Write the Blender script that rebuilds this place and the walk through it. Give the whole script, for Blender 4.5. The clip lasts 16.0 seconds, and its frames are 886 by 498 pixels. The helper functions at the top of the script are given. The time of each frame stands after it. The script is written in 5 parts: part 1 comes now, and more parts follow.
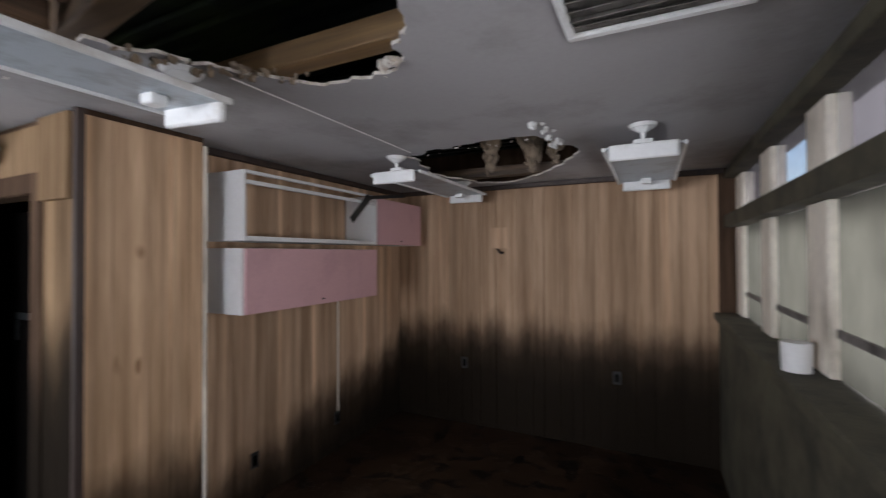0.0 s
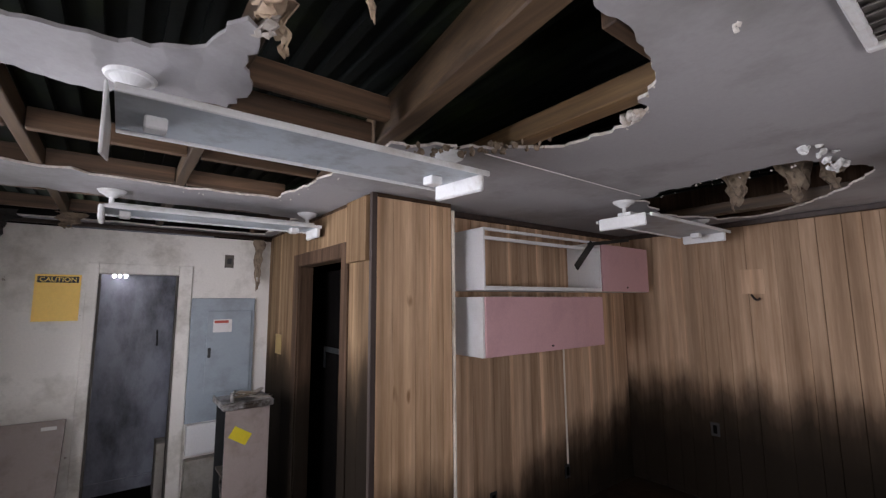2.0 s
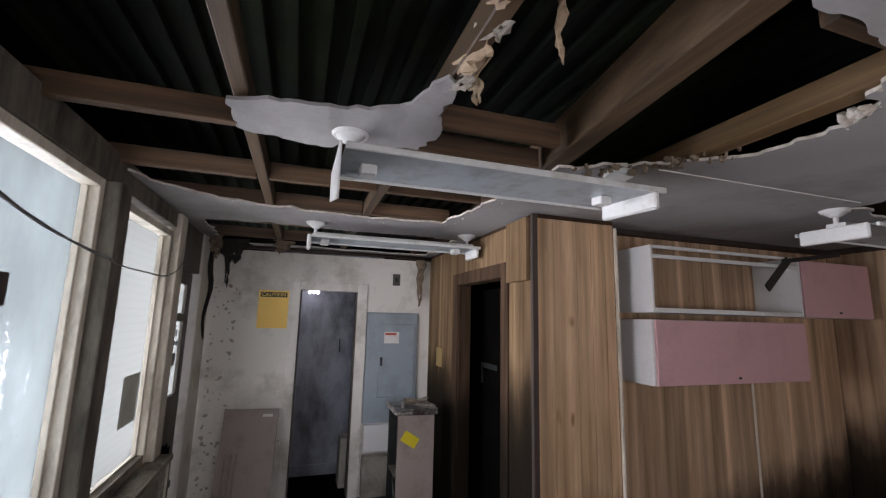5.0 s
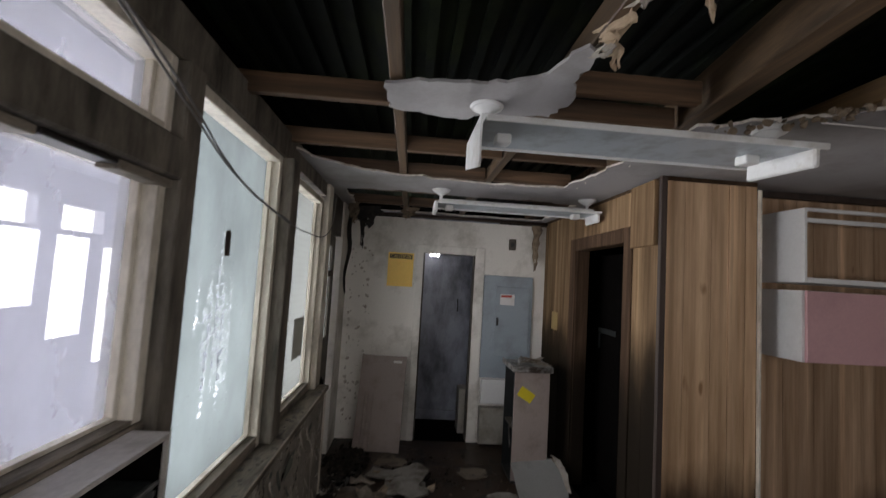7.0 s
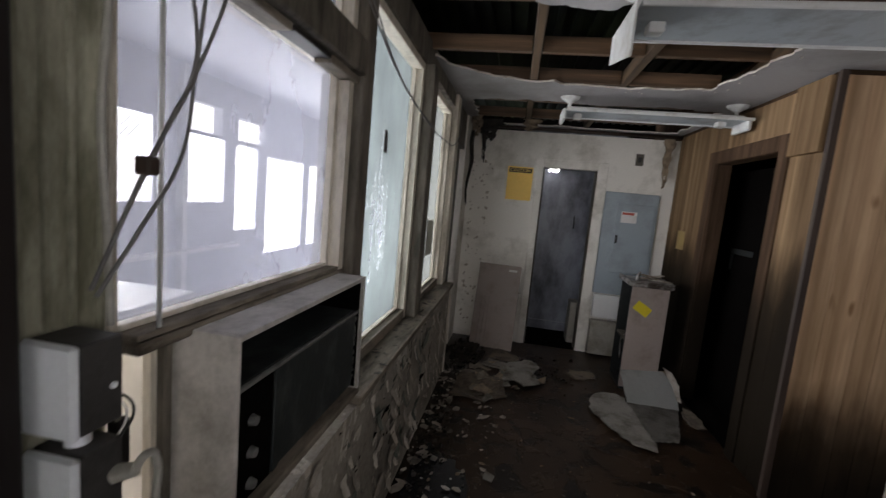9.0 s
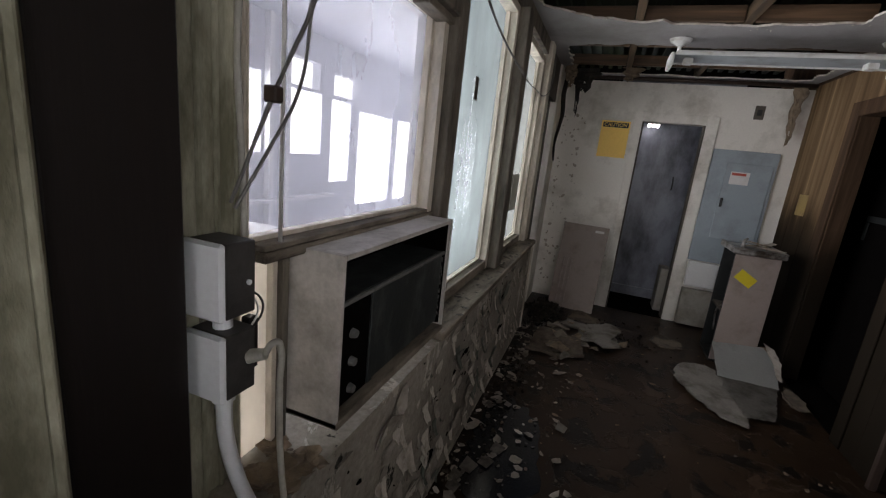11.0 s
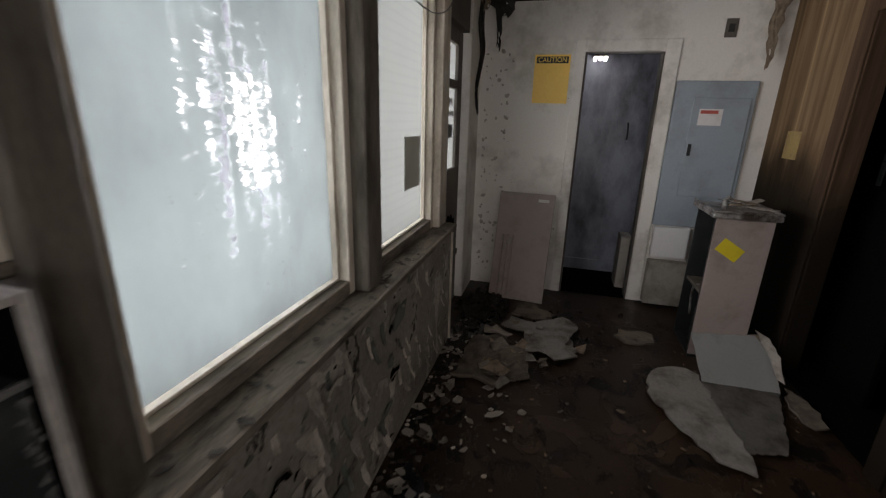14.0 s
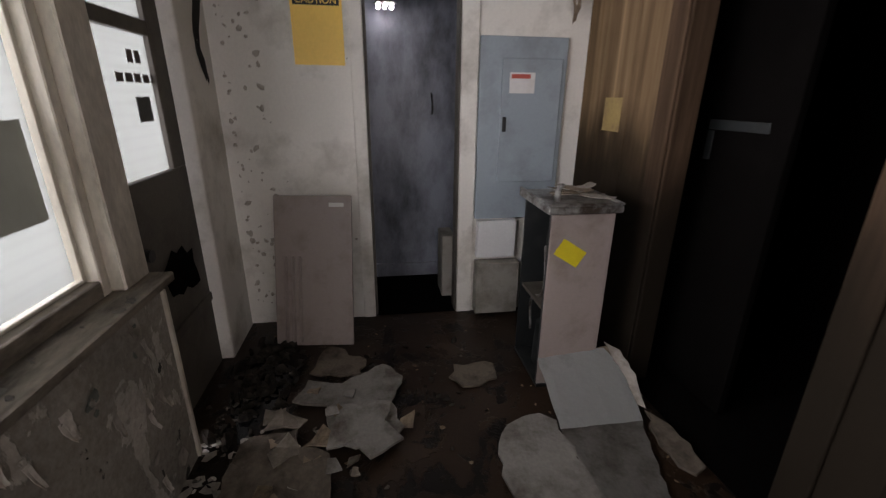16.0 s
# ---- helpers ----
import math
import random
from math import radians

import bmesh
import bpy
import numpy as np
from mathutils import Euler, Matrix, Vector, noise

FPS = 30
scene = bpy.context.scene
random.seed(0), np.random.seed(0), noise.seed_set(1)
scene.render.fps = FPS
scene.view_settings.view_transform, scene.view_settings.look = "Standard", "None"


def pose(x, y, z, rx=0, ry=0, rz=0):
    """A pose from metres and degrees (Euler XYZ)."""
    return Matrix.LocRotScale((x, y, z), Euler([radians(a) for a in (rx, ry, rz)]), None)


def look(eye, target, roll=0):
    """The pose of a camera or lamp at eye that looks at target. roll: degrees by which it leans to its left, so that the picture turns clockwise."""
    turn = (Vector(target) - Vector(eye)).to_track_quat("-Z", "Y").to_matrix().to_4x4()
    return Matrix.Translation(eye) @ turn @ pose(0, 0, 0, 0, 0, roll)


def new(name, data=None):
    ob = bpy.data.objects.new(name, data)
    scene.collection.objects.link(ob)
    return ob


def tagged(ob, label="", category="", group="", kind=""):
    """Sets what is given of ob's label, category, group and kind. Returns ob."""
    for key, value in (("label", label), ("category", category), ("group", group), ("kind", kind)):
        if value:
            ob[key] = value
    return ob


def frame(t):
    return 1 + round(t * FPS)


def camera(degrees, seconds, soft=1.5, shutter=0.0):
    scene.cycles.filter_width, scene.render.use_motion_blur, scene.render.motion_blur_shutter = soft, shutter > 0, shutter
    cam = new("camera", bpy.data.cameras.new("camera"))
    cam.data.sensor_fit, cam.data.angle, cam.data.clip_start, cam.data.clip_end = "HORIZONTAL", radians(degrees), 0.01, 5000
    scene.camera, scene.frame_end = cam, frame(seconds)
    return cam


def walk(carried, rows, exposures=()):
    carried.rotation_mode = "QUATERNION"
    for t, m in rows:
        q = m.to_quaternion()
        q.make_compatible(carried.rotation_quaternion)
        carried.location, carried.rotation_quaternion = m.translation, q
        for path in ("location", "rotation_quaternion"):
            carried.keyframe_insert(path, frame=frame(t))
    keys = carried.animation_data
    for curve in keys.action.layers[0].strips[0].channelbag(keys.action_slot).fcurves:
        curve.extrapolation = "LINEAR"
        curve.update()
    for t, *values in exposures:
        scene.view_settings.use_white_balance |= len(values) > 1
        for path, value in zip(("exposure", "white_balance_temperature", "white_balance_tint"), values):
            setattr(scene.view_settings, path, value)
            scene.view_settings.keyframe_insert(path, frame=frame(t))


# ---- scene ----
import collections
from mathutils import geometry

cam = camera(92.1, 16.0, soft=1.2, shutter=0.5)
PATH = [
    (0, (-0.022, -0.005, 1.763), (-0.904, 1.789, 1.787), -0.2),
    (0.5, (-0.069, -0.071, 1.747), (-1.265, 1.531, 1.796), 0.1),
    (1, (-0.092, -0.106, 1.749), (-1.484, 1.328, 1.833), -0.1),
    (1.5, (-0.091, -0.148, 1.764), (-1.623, 1.129, 1.921), -0.6),
    (2, (-0.088, -0.193, 1.776), (-1.673, 1.003, 2.019), -0.4),
    (2.5, (-0.087, -0.214, 1.78), (-1.692, 0.942, 2.076), -0.3),
    (3, (-0.083, -0.24, 1.788), (-1.749, 0.818, 2.11), 0.0),
    (3.5, (-0.083, -0.271, 1.775), (-1.838, 0.629, 2.108), 0.7),
    (3.7, (-0.09, -0.292, 1.75), (-1.874, 0.547, 2.087), 0.7),
    (6, (-0.048, -0.351, 1.813), (-1.988, 0.022, 2.124), 2.6),
    (6.5, (-0.017, -0.376, 1.786), (-1.987, -0.19, 2.077), 3.3),
    (7, (0.049, -0.471, 1.745), (-1.941, -0.329, 1.886), 3.4),
    (7.5, (0.131, -0.519, 1.712), (-1.869, -0.463, 1.714), 2.9),
    (8, (0.191, -0.55, 1.68), (-1.807, -0.616, 1.626), 2.8),
    (8.5, (0.219, -0.573, 1.639), (-1.768, -0.742, 1.485), 3.5),
    (9, (0.245, -0.591, 1.594), (-1.715, -0.907, 1.354), 5.3),
    (9.5, (0.279, -0.606, 1.558), (-1.637, -1.086, 1.244), 6.4),
    (10, (0.297, -0.615, 1.547), (-1.588, -1.174, 1.181), 6.6),
    (10.2, (0.305, -0.611, 1.545), (-1.567, -1.201, 1.163), 6.6),
    (12.5, (0.005, -0.495, 1.524), (-1.785, -1.213, 0.992), 4.6),
    (13, (-0.23, -0.431, 1.528), (-2.008, -1.156, 0.969), 3.0),
    (13.5, (-0.549, -0.463, 1.522), (-2.382, -1.016, 0.945), 2.3),
    (14, (-0.85, -0.468, 1.508), (-2.7, -0.946, 0.918), 1.6),
    (14.5, (-1.196, -0.388, 1.498), (-3.053, -0.842, 0.909), 1.6),
    (15, (-1.455, -0.39, 1.525), (-3.362, -0.505, 0.937), -1.9),
    (15.5, (-1.741, -0.285, 1.531), (-3.615, 0.004, 0.894), -2.8),
    (16, (-1.929, -0.282, 1.467), (-3.794, 0.001, 0.801), 0.6),
]
STOPS = [(0, 0.95, 6300, 16), (1.5, 1.0, 6450, 21), (3.5, 1.1, 6450, 22), (6, 0.52, 6600, 16), (7, 0.32, 6700, 15), (9, 0.3, 6700, 14), (10, 0.35, 6700, 15), (12.5, 0.35, 6850, 15), (13.2, 0.25, 6900, 16), (14.5, 0.5, 6900, 18), (15.2, 0.5, 7100, 22), (16, 0.85, 6800, 19)]
walk(cam, [(t, look(eye, target, roll)) for t, eye, target, roll in PATH], STOPS)

# ---- light ----
world = bpy.data.worlds.new("world")
scene.world = world
world.use_nodes = True
wn = world.node_tree
sky = wn.nodes.new("ShaderNodeTexSky")
sky.sky_type, sky.sun_disc = "NISHITA", False
sky.sun_elevation, sky.sun_rotation = radians(35), radians(200)
wn.nodes["Background"].inputs["Strength"].default_value = 0.08
wn.links.new(sky.outputs[0], wn.nodes["Background"].inputs["Color"])


def window_light(name, eye, target, w, h, power, colour):
    """Daylight that comes in through a window's opening."""
    data = bpy.data.lights.new(name, "AREA")
    data.shape, data.size, data.size_y, data.energy, data.color = "RECTANGLE", w, h, power, colour
    ob = new(name, data)
    ob.matrix_world = look(eye, target)
    return ob


DAY = (0.93, 0.96, 1.0)
for x0, x1, z0, z1 in ((-6.4, -5.35, 0.75, 1.86), (-5.18, -4.33, 0.75, 1.86), (-4.14, -3.77, 1.05, 1.93), (-3.60, -3.13, 1.345, 1.95), (-2.75, -2.19, 1.345, 2.02), (-1.96, -1.45, 1.345, 1.62), (-1.1, -0.6, 1.345, 1.95)):
    window_light("daylight_porch", ((x0 + x1) / 2, -3.57, (z0 + z1) / 2), ((x0 + x1) / 2, 0, (z0 + z1) / 2 - 0.2), x1 - x0, z1 - z0, 62 * (x1 - x0) * (z1 - z0), DAY)
window_light("daylight_window_frosted", (-1.835, -1.33, 1.60), (-1.835, 0, 1.60), 0.86, 1.38, 14, DAY)
window_light("daylight_window_milky", (-2.935, -1.33, 1.60), (-2.935, 0, 1.60), 0.88, 1.36, 12.5, DAY)
window_light("daylight_east", (0.74, 0.15, 1.60), (0, 0.15, 1.45), 2.4, 0.62, 20, (0.98, 0.98, 1.0))
window_light("daylight_east", (0.74, 2.65, 1.60), (0, 2.65, 1.45), 2.4, 0.62, 8, (0.98, 0.98, 1.0))

# ---- materials ----


def material(name):
    m = bpy.data.materials.new(name)
    m.use_nodes = True
    nt = m.node_tree
    return m, nt, nt.nodes["Principled BSDF"]


def node(nt, kind, **values):
    n = nt.nodes.new("ShaderNode" + kind)
    for key, value in values.items():
        n.inputs[key.replace("_", " ")].default_value = value
    return n


def noise_tex(nt, scale, detail=5, rough=0.6, stretch=(1, 1, 1), source="Object"):
    co = nt.nodes.new("ShaderNodeTexCoord")
    mp = nt.nodes.new("ShaderNodeMapping")
    mp.inputs["Scale"].default_value = stretch
    t = node(nt, "TexNoise", Scale=scale, Detail=detail, Roughness=rough)
    if source == "World":
        g = nt.nodes.new("ShaderNodeNewGeometry")
        nt.links.new(g.outputs["Position"], mp.inputs["Vector"])
    else:
        nt.links.new(co.outputs["Object"], mp.inputs["Vector"])
    nt.links.new(mp.outputs[0], t.inputs["Vector"])
    return t


def ramp(nt, source, stops):
    r = nt.nodes.new("ShaderNodeValToRGB")
    while len(r.color_ramp.elements) < len(stops):
        r.color_ramp.elements.new(0.5)
    for e, (p, c) in zip(r.color_ramp.elements, stops):
        e.position, e.color = p, (*c, 1) if len(c) == 3 else c
    nt.links.new(source, r.inputs[0])
    return r


def mix(nt, fac, a, b, mode="MIX"):
    m = nt.nodes.new("ShaderNodeMix")
    m.data_type, m.blend_type = "RGBA", mode
    for slot, v in ((0, fac), (6, a), (7, b)):
        if isinstance(v, (int, float)):
            m.inputs[slot].default_value = v
        elif isinstance(v, tuple):
            m.inputs[slot].default_value = (*v, 1)
        else:
            nt.links.new(v, m.inputs[slot])
    return m.outputs[2]


def bump(nt, bsdf, source, strength, distance=0.004):
    b = node(nt, "Bump", Strength=strength, Distance=distance)
    nt.links.new(source, b.inputs["Height"])
    nt.links.new(b.outputs[0], bsdf.inputs["Normal"])


def worn(name, base, dark, rough=0.7, metal=0.0, grime=0.5, scale=3.0, grain=60.0, relief=0.3, stretch=(1, 1, 1), source="World", spec=0.5):
    """Paint, metal or plaster: a base colour with blotches of dirt and a fine grain."""
    m, nt, b = material(name)
    big = noise_tex(nt, scale, 6, 0.65, stretch, source)
    small = noise_tex(nt, grain, 4, 0.6, stretch, source)
    lo = 0.62 - 0.32 * grime
    mask = ramp(nt, big.outputs[0], [(lo, (0, 0, 0)), (lo + 0.25, (1, 1, 1))])
    inv = nt.nodes.new("ShaderNodeInvert")
    nt.links.new(mask.outputs[0], inv.inputs["Color"])
    col = mix(nt, mask.outputs[0], base, dark) if grime > 0 else mix(nt, 0.0, base, dark)
    low = 0.95 if relief < 0.16 else 0.85
    speck = ramp(nt, small.outputs[0], [(0.35, (low, low, low)), (0.65, (1, 1, 1))])
    nt.links.new(mix(nt, 1.0, col, speck.outputs[0], "MULTIPLY"), b.inputs["Base Color"])
    b.inputs["Roughness"].default_value, b.inputs["Metallic"].default_value = rough, metal
    b.inputs["Specular IOR Level"].default_value = spec
    bump(nt, b, small.outputs[0], relief)
    return m


def wood(name, light, dark, along=(14, 14, 0.7), rough=0.55, dark_foot=None, vary=0.35, streaks=False):
    """Wood with grain along one axis; optional heights turn it near-black towards the floor."""
    m, nt, b = material(name)
    info = nt.nodes.new("ShaderNodeObjectInfo")
    g = noise_tex(nt, 1.6, 8, 0.62, along, "World")
    f = noise_tex(nt, 9.0, 4, 0.6, along, "World")
    fig = ramp(nt, g.outputs[0], [(0.3, dark), (0.52, tuple((a + c) / 2 for a, c in zip(light, dark))), (0.7, light)])
    fine = ramp(nt, f.outputs[0], [(0.33, (0.88, 0.865, 0.85)), (0.6, (1, 1, 1))])
    col = mix(nt, 1.0, fig.outputs[0], fine.outputs[0], "MULTIPLY")
    shade = ramp(nt, info.outputs["Random"], [(0, (1 - vary,) * 3), (1, (1, 1, 1))])
    col = mix(nt, 1.0, col, shade.outputs[0], "MULTIPLY")
    if streaks:
        st = noise_tex(nt, 1.1, 3, 0.5, (13, 13, 0.22), "World")
        sr = ramp(nt, st.outputs[0], [(0.30, (0.66, 0.63, 0.60)), (0.48, (0.95, 0.95, 0.95)), (0.58, (1.05, 1.05, 1.05)), (0.70, (1.42, 1.40, 1.38))])
        col = mix(nt, 1.0, col, sr.outputs[0], "MULTIPLY")
        kn = noise_tex(nt, 5.0, 2, 0.5, (1.6, 1.6, 0.55), "World")
        kr = ramp(nt, kn.outputs[0], [(0.74, (1, 1, 1)), (0.80, (0.5, 0.43, 0.37))])
        col = mix(nt, 1.0, col, kr.outputs[0], "MULTIPLY")
    if dark_foot:
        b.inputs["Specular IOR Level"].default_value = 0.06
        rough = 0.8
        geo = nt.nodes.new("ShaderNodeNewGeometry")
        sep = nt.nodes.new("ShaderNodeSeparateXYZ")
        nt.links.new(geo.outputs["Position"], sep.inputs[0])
        foot_top = nt.nodes.new("ShaderNodeMapRange")
        for key, value in (("From Min", 1.8), ("From Max", 4.1), ("To Min", dark_foot[0]), ("To Max", dark_foot[1])):
            foot_top.inputs[key].default_value = value
        nt.links.new(sep.outputs["Y"], foot_top.inputs["Value"])
        foot_wobble = noise_tex(nt, 1.7, 5, 0.55, (3, 3, 0.6), "World")
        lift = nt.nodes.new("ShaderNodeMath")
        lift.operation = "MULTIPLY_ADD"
        nt.links.new(foot_wobble.outputs[0], lift.inputs[0])
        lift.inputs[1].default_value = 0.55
        nt.links.new(foot_top.outputs[0], lift.inputs[2])
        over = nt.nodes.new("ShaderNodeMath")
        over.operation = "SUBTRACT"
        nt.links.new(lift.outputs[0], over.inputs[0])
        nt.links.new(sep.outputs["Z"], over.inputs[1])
        # Ramp to near-black below that height; some copies raise it for shade.
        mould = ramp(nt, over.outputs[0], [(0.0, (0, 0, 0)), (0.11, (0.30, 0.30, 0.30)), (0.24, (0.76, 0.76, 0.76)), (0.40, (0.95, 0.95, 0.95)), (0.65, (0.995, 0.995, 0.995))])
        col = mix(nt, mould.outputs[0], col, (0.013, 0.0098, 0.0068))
    nt.links.new(col, b.inputs["Base Color"])
    b.inputs["Roughness"].default_value = rough
    bump(nt, b, f.outputs[0], 0.25, 0.002)
    return m


GLASS_Y = -1.27


def pane_material(name, tint, clear, patches=None, haze=0.55):
    """Clouded glazing: part clear, part milky; patches: how much of the film is scraped off."""
    m, nt, b = material(name)
    nt.nodes.remove(b)
    out = nt.nodes["Material Output"]
    t = nt.nodes.new("ShaderNodeBsdfTransparent")
    d = nt.nodes.new("ShaderNodeBsdfTranslucent")
    gl = nt.nodes.new("ShaderNodeBsdfGlossy")
    gl.inputs["Roughness"].default_value = 0.15
    cloud = noise_tex(nt, 2.6, 6, 0.62, (1, 1, 0.5), "World")
    c = ramp(nt, cloud.outputs[0], [(0.32, tuple(v * 0.66 for v in tint)), (0.66, tint)])
    nt.links.new(c.outputs[0], d.inputs["Color"])
    mx = nt.nodes.new("ShaderNodeMixShader")
    nt.links.new(d.outputs[0], mx.inputs[1])
    nt.links.new(t.outputs[0], mx.inputs[2])
    mx.inputs[0].default_value = clear
    if patches:
        stripe = noise_tex(nt, 16.0, 4, 0.6, (1.6, 1.6, 0.12), "World")
        fleck = noise_tex(nt, 42.0, 6, 0.7, (1.0, 1.0, 1.5), "World")
        p = mix(nt, 0.52, stripe.outputs[0], fleck.outputs[0])
        here = nt.nodes.new("ShaderNodeNewGeometry")
        squash = nt.nodes.new("ShaderNodeMapping")
        squash.inputs["Scale"].default_value = (1.25, 1.0, 0.85)
        nt.links.new(here.outputs["Position"], squash.inputs["Vector"])
        far = nt.nodes.new("ShaderNodeVectorMath")
        far.operation = "DISTANCE"
        nt.links.new(squash.outputs[0], far.inputs[0])
        far.inputs[1].default_value = (-1.84 * 1.25, GLASS_Y, 1.46 * 0.85)
        fade = nt.nodes.new("ShaderNodeMapRange")
        for key, value in (("From Min", 0.0), ("From Max", 0.52), ("To Min", 0.545), ("To Max", 0.37)):
            fade.inputs[key].default_value = value
        nt.links.new(far.outputs["Value"], fade.inputs["Value"])
        both = mix(nt, 0.5, p, fade.outputs[0])
        r = ramp(nt, both, [(patches, (clear,) * 3), (patches + 0.012, (0.9, 0.9, 0.9))])
        nt.links.new(r.outputs[0], mx.inputs[0])
    if haze > 0.6:
        geo = nt.nodes.new("ShaderNodeNewGeometry")
        wave = node(nt, "TexWave", Scale=7.0, Distortion=0.4)
        wave.bands_direction = "Z"
        nt.links.new(geo.outputs["Position"], wave.inputs["Vector"])
        lines = ramp(nt, wave.outputs["Fac"], [(0.0, tuple(v * 0.96 for v in tint)), (0.5, tint)])
        nt.links.new(lines.outputs[0], d.inputs["Color"])
    top = nt.nodes.new("ShaderNodeMixShader")
    top.inputs[0].default_value = 0.05
    nt.links.new(mx.outputs[0], top.inputs[1])
    nt.links.new(gl.outputs[0], top.inputs[2])
    nt.links.new(top.outputs[0], out.inputs["Surface"])
    return m


PANEL = wood("panelling", (0.72, 0.51, 0.345), (0.40, 0.26, 0.16), along=(5.5, 5.5, 0.38), dark_foot=(0.12, 0.70), vary=0.26, streaks=True)
PANEL_NORTH = wood("north_panelling", (0.66, 0.465, 0.31), (0.36, 0.235, 0.145), along=(5.5, 5.5, 0.38), dark_foot=(0.90, 0.90), vary=0.26, streaks=True)
# Panelling again with a higher black foot: the corner's shade in the colour.
PANEL_CORNER = wood("corner_panelling", (0.74, 0.515, 0.33), (0.42, 0.265, 0.15), along=(5.5, 5.5, 0.38), dark_foot=(0.54, 0.54), vary=0.22, streaks=True)
# Darker panelling copy: the corridor side's shade is put into its colour.
HALL_PANEL = wood("shaded_hall_panelling", (0.37, 0.25, 0.145), (0.14, 0.088, 0.048), along=(5.5, 5.5, 0.38), dark_foot=(1.25, 1.25), vary=0.3, streaks=True)
BLACKWOOD = wood("black_brown_wood", (0.009, 0.0055, 0.005), (0.004, 0.0026, 0.0025), vary=0.2)
DARKWOOD = wood("dark_trim_wood", (0.065, 0.042, 0.032), (0.024, 0.015, 0.012), vary=0.2)
JAMB = wood("doorway_jamb_wood", (0.115, 0.072, 0.046), (0.042, 0.026, 0.017), dark_foot=(1.0, 1.0), vary=0.2)
JOIST_X = wood("joist_wood", (0.16, 0.10, 0.052), (0.034, 0.022, 0.013), along=(0.7, 14, 14))
JOIST_PALE = wood("yellow_joist_wood", (0.33, 0.20, 0.08), (0.09, 0.05, 0.022), along=(0.7, 14, 14))
JOIST_Y = wood("blocking_wood", (0.20, 0.115, 0.062), (0.042, 0.026, 0.015), along=(14, 0.7, 14))
POST = worn("weathered_post_paint", (0.20, 0.175, 0.14), (0.045, 0.04, 0.03), 0.75, grime=0.7, scale=4, stretch=(2, 2, 0.5), relief=0.5)
SILL = worn("rotten_sill_wood", (0.26, 0.225, 0.18), (0.055, 0.046, 0.036), 0.8, grime=0.6, scale=6, stretch=(0.6, 2, 2), relief=0.7, spec=0.25)
OLIVE = worn("olive_paint", (0.50, 0.49, 0.38), (0.17, 0.165, 0.11), 0.7, grime=0.75, scale=5, stretch=(2, 2, 0.6), relief=0.5)
# Darker copy of OLIVE: the shade around the east windows is in the colour.
OLIVE_SHADE = worn("shaded_olive_paint", (0.075, 0.068, 0.042), (0.022, 0.02, 0.013), 0.8, grime=0.7, scale=4, relief=0.6)
CREAM = worn("cream_paint", (0.78, 0.72, 0.61), (0.30, 0.26, 0.20), 0.55, grime=0.42, scale=4, stretch=(1, 1, 0.4))
OFFWHITE = worn("off_white_wall_paint", (0.76, 0.73, 0.67), (0.36, 0.33, 0.27), 0.7, grime=0.4, scale=2.2, relief=0.13)
ACBOARD = worn("dull_white_board_paint", (0.56, 0.53, 0.49), (0.27, 0.245, 0.21), 0.65, grime=0.45, scale=5, relief=0.2)
CEILING = worn("ceiling_paint", (0.345, 0.335, 0.335), (0.21, 0.20, 0.19), 0.8, grime=0.45, scale=1.4, relief=0.12)
BOARD_EDGE = worn("plasterboard_core", (0.72, 0.68, 0.62), (0.40, 0.33, 0.26), 0.9, grime=0.5, scale=14, relief=0.6)
WHITE_METAL = worn("white_enamel", (0.74, 0.75, 0.74), (0.48, 0.45, 0.40), 0.35, grime=0.35, scale=6, relief=0.1)
REFLECTOR = worn("fixture_reflector", (0.38, 0.43, 0.46), (0.20, 0.20, 0.20), 0.4, grime=0.4, scale=5, relief=0.1)
GRIMY_BEIGE = worn("grimy_beige_enamel", (0.34, 0.315, 0.275), (0.13, 0.115, 0.09), 0.6, grime=0.5, scale=4, relief=0.08)
CAB_WHITE = worn("white_laminate", (0.72, 0.72, 0.71), (0.58, 0.57, 0.55), 0.4, grime=0.3, scale=3, relief=0.08)
PINK = worn("pink_laminate", (0.60, 0.36, 0.37), (0.50, 0.30, 0.31), 0.45, grime=0.35, scale=3, relief=0.08)
AC_FACE = worn("dusty_black_enamel", (0.022, 0.027, 0.027), (0.11, 0.12, 0.115), 0.5, grime=0.42, scale=7, stretch=(1, 1, 0.6), relief=0.25)
BLACK = worn("black_plastic", (0.012, 0.014, 0.014), (0.03, 0.03, 0.03), 0.45, grime=0.4, scale=8)
# Near-black: black parts, and unlit places whose shade is in the colour.
BLACK_SHADE = worn("black_and_shade", (0.0035, 0.003, 0.0028), (0.006, 0.0052, 0.0048), 0.95, grime=0.4, spec=0.02)
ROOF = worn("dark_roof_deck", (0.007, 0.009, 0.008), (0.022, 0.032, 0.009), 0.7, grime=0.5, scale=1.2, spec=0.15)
WAINSCOT = worn("peeling_wall_paint", (0.36, 0.325, 0.28), (0.085, 0.072, 0.056), 0.8, grime=0.5, scale=5, stretch=(1, 1, 0.6), relief=0.8)
FLAKE = worn("paint_flake", (0.42, 0.38, 0.33), (0.18, 0.155, 0.125), 0.85, grime=0.55, scale=9, relief=0.3)
GREYPANEL = worn("grey_blue_enamel", (0.30, 0.35, 0.385), (0.22, 0.25, 0.27), 0.4, grime=0.45, scale=4, relief=0.08)
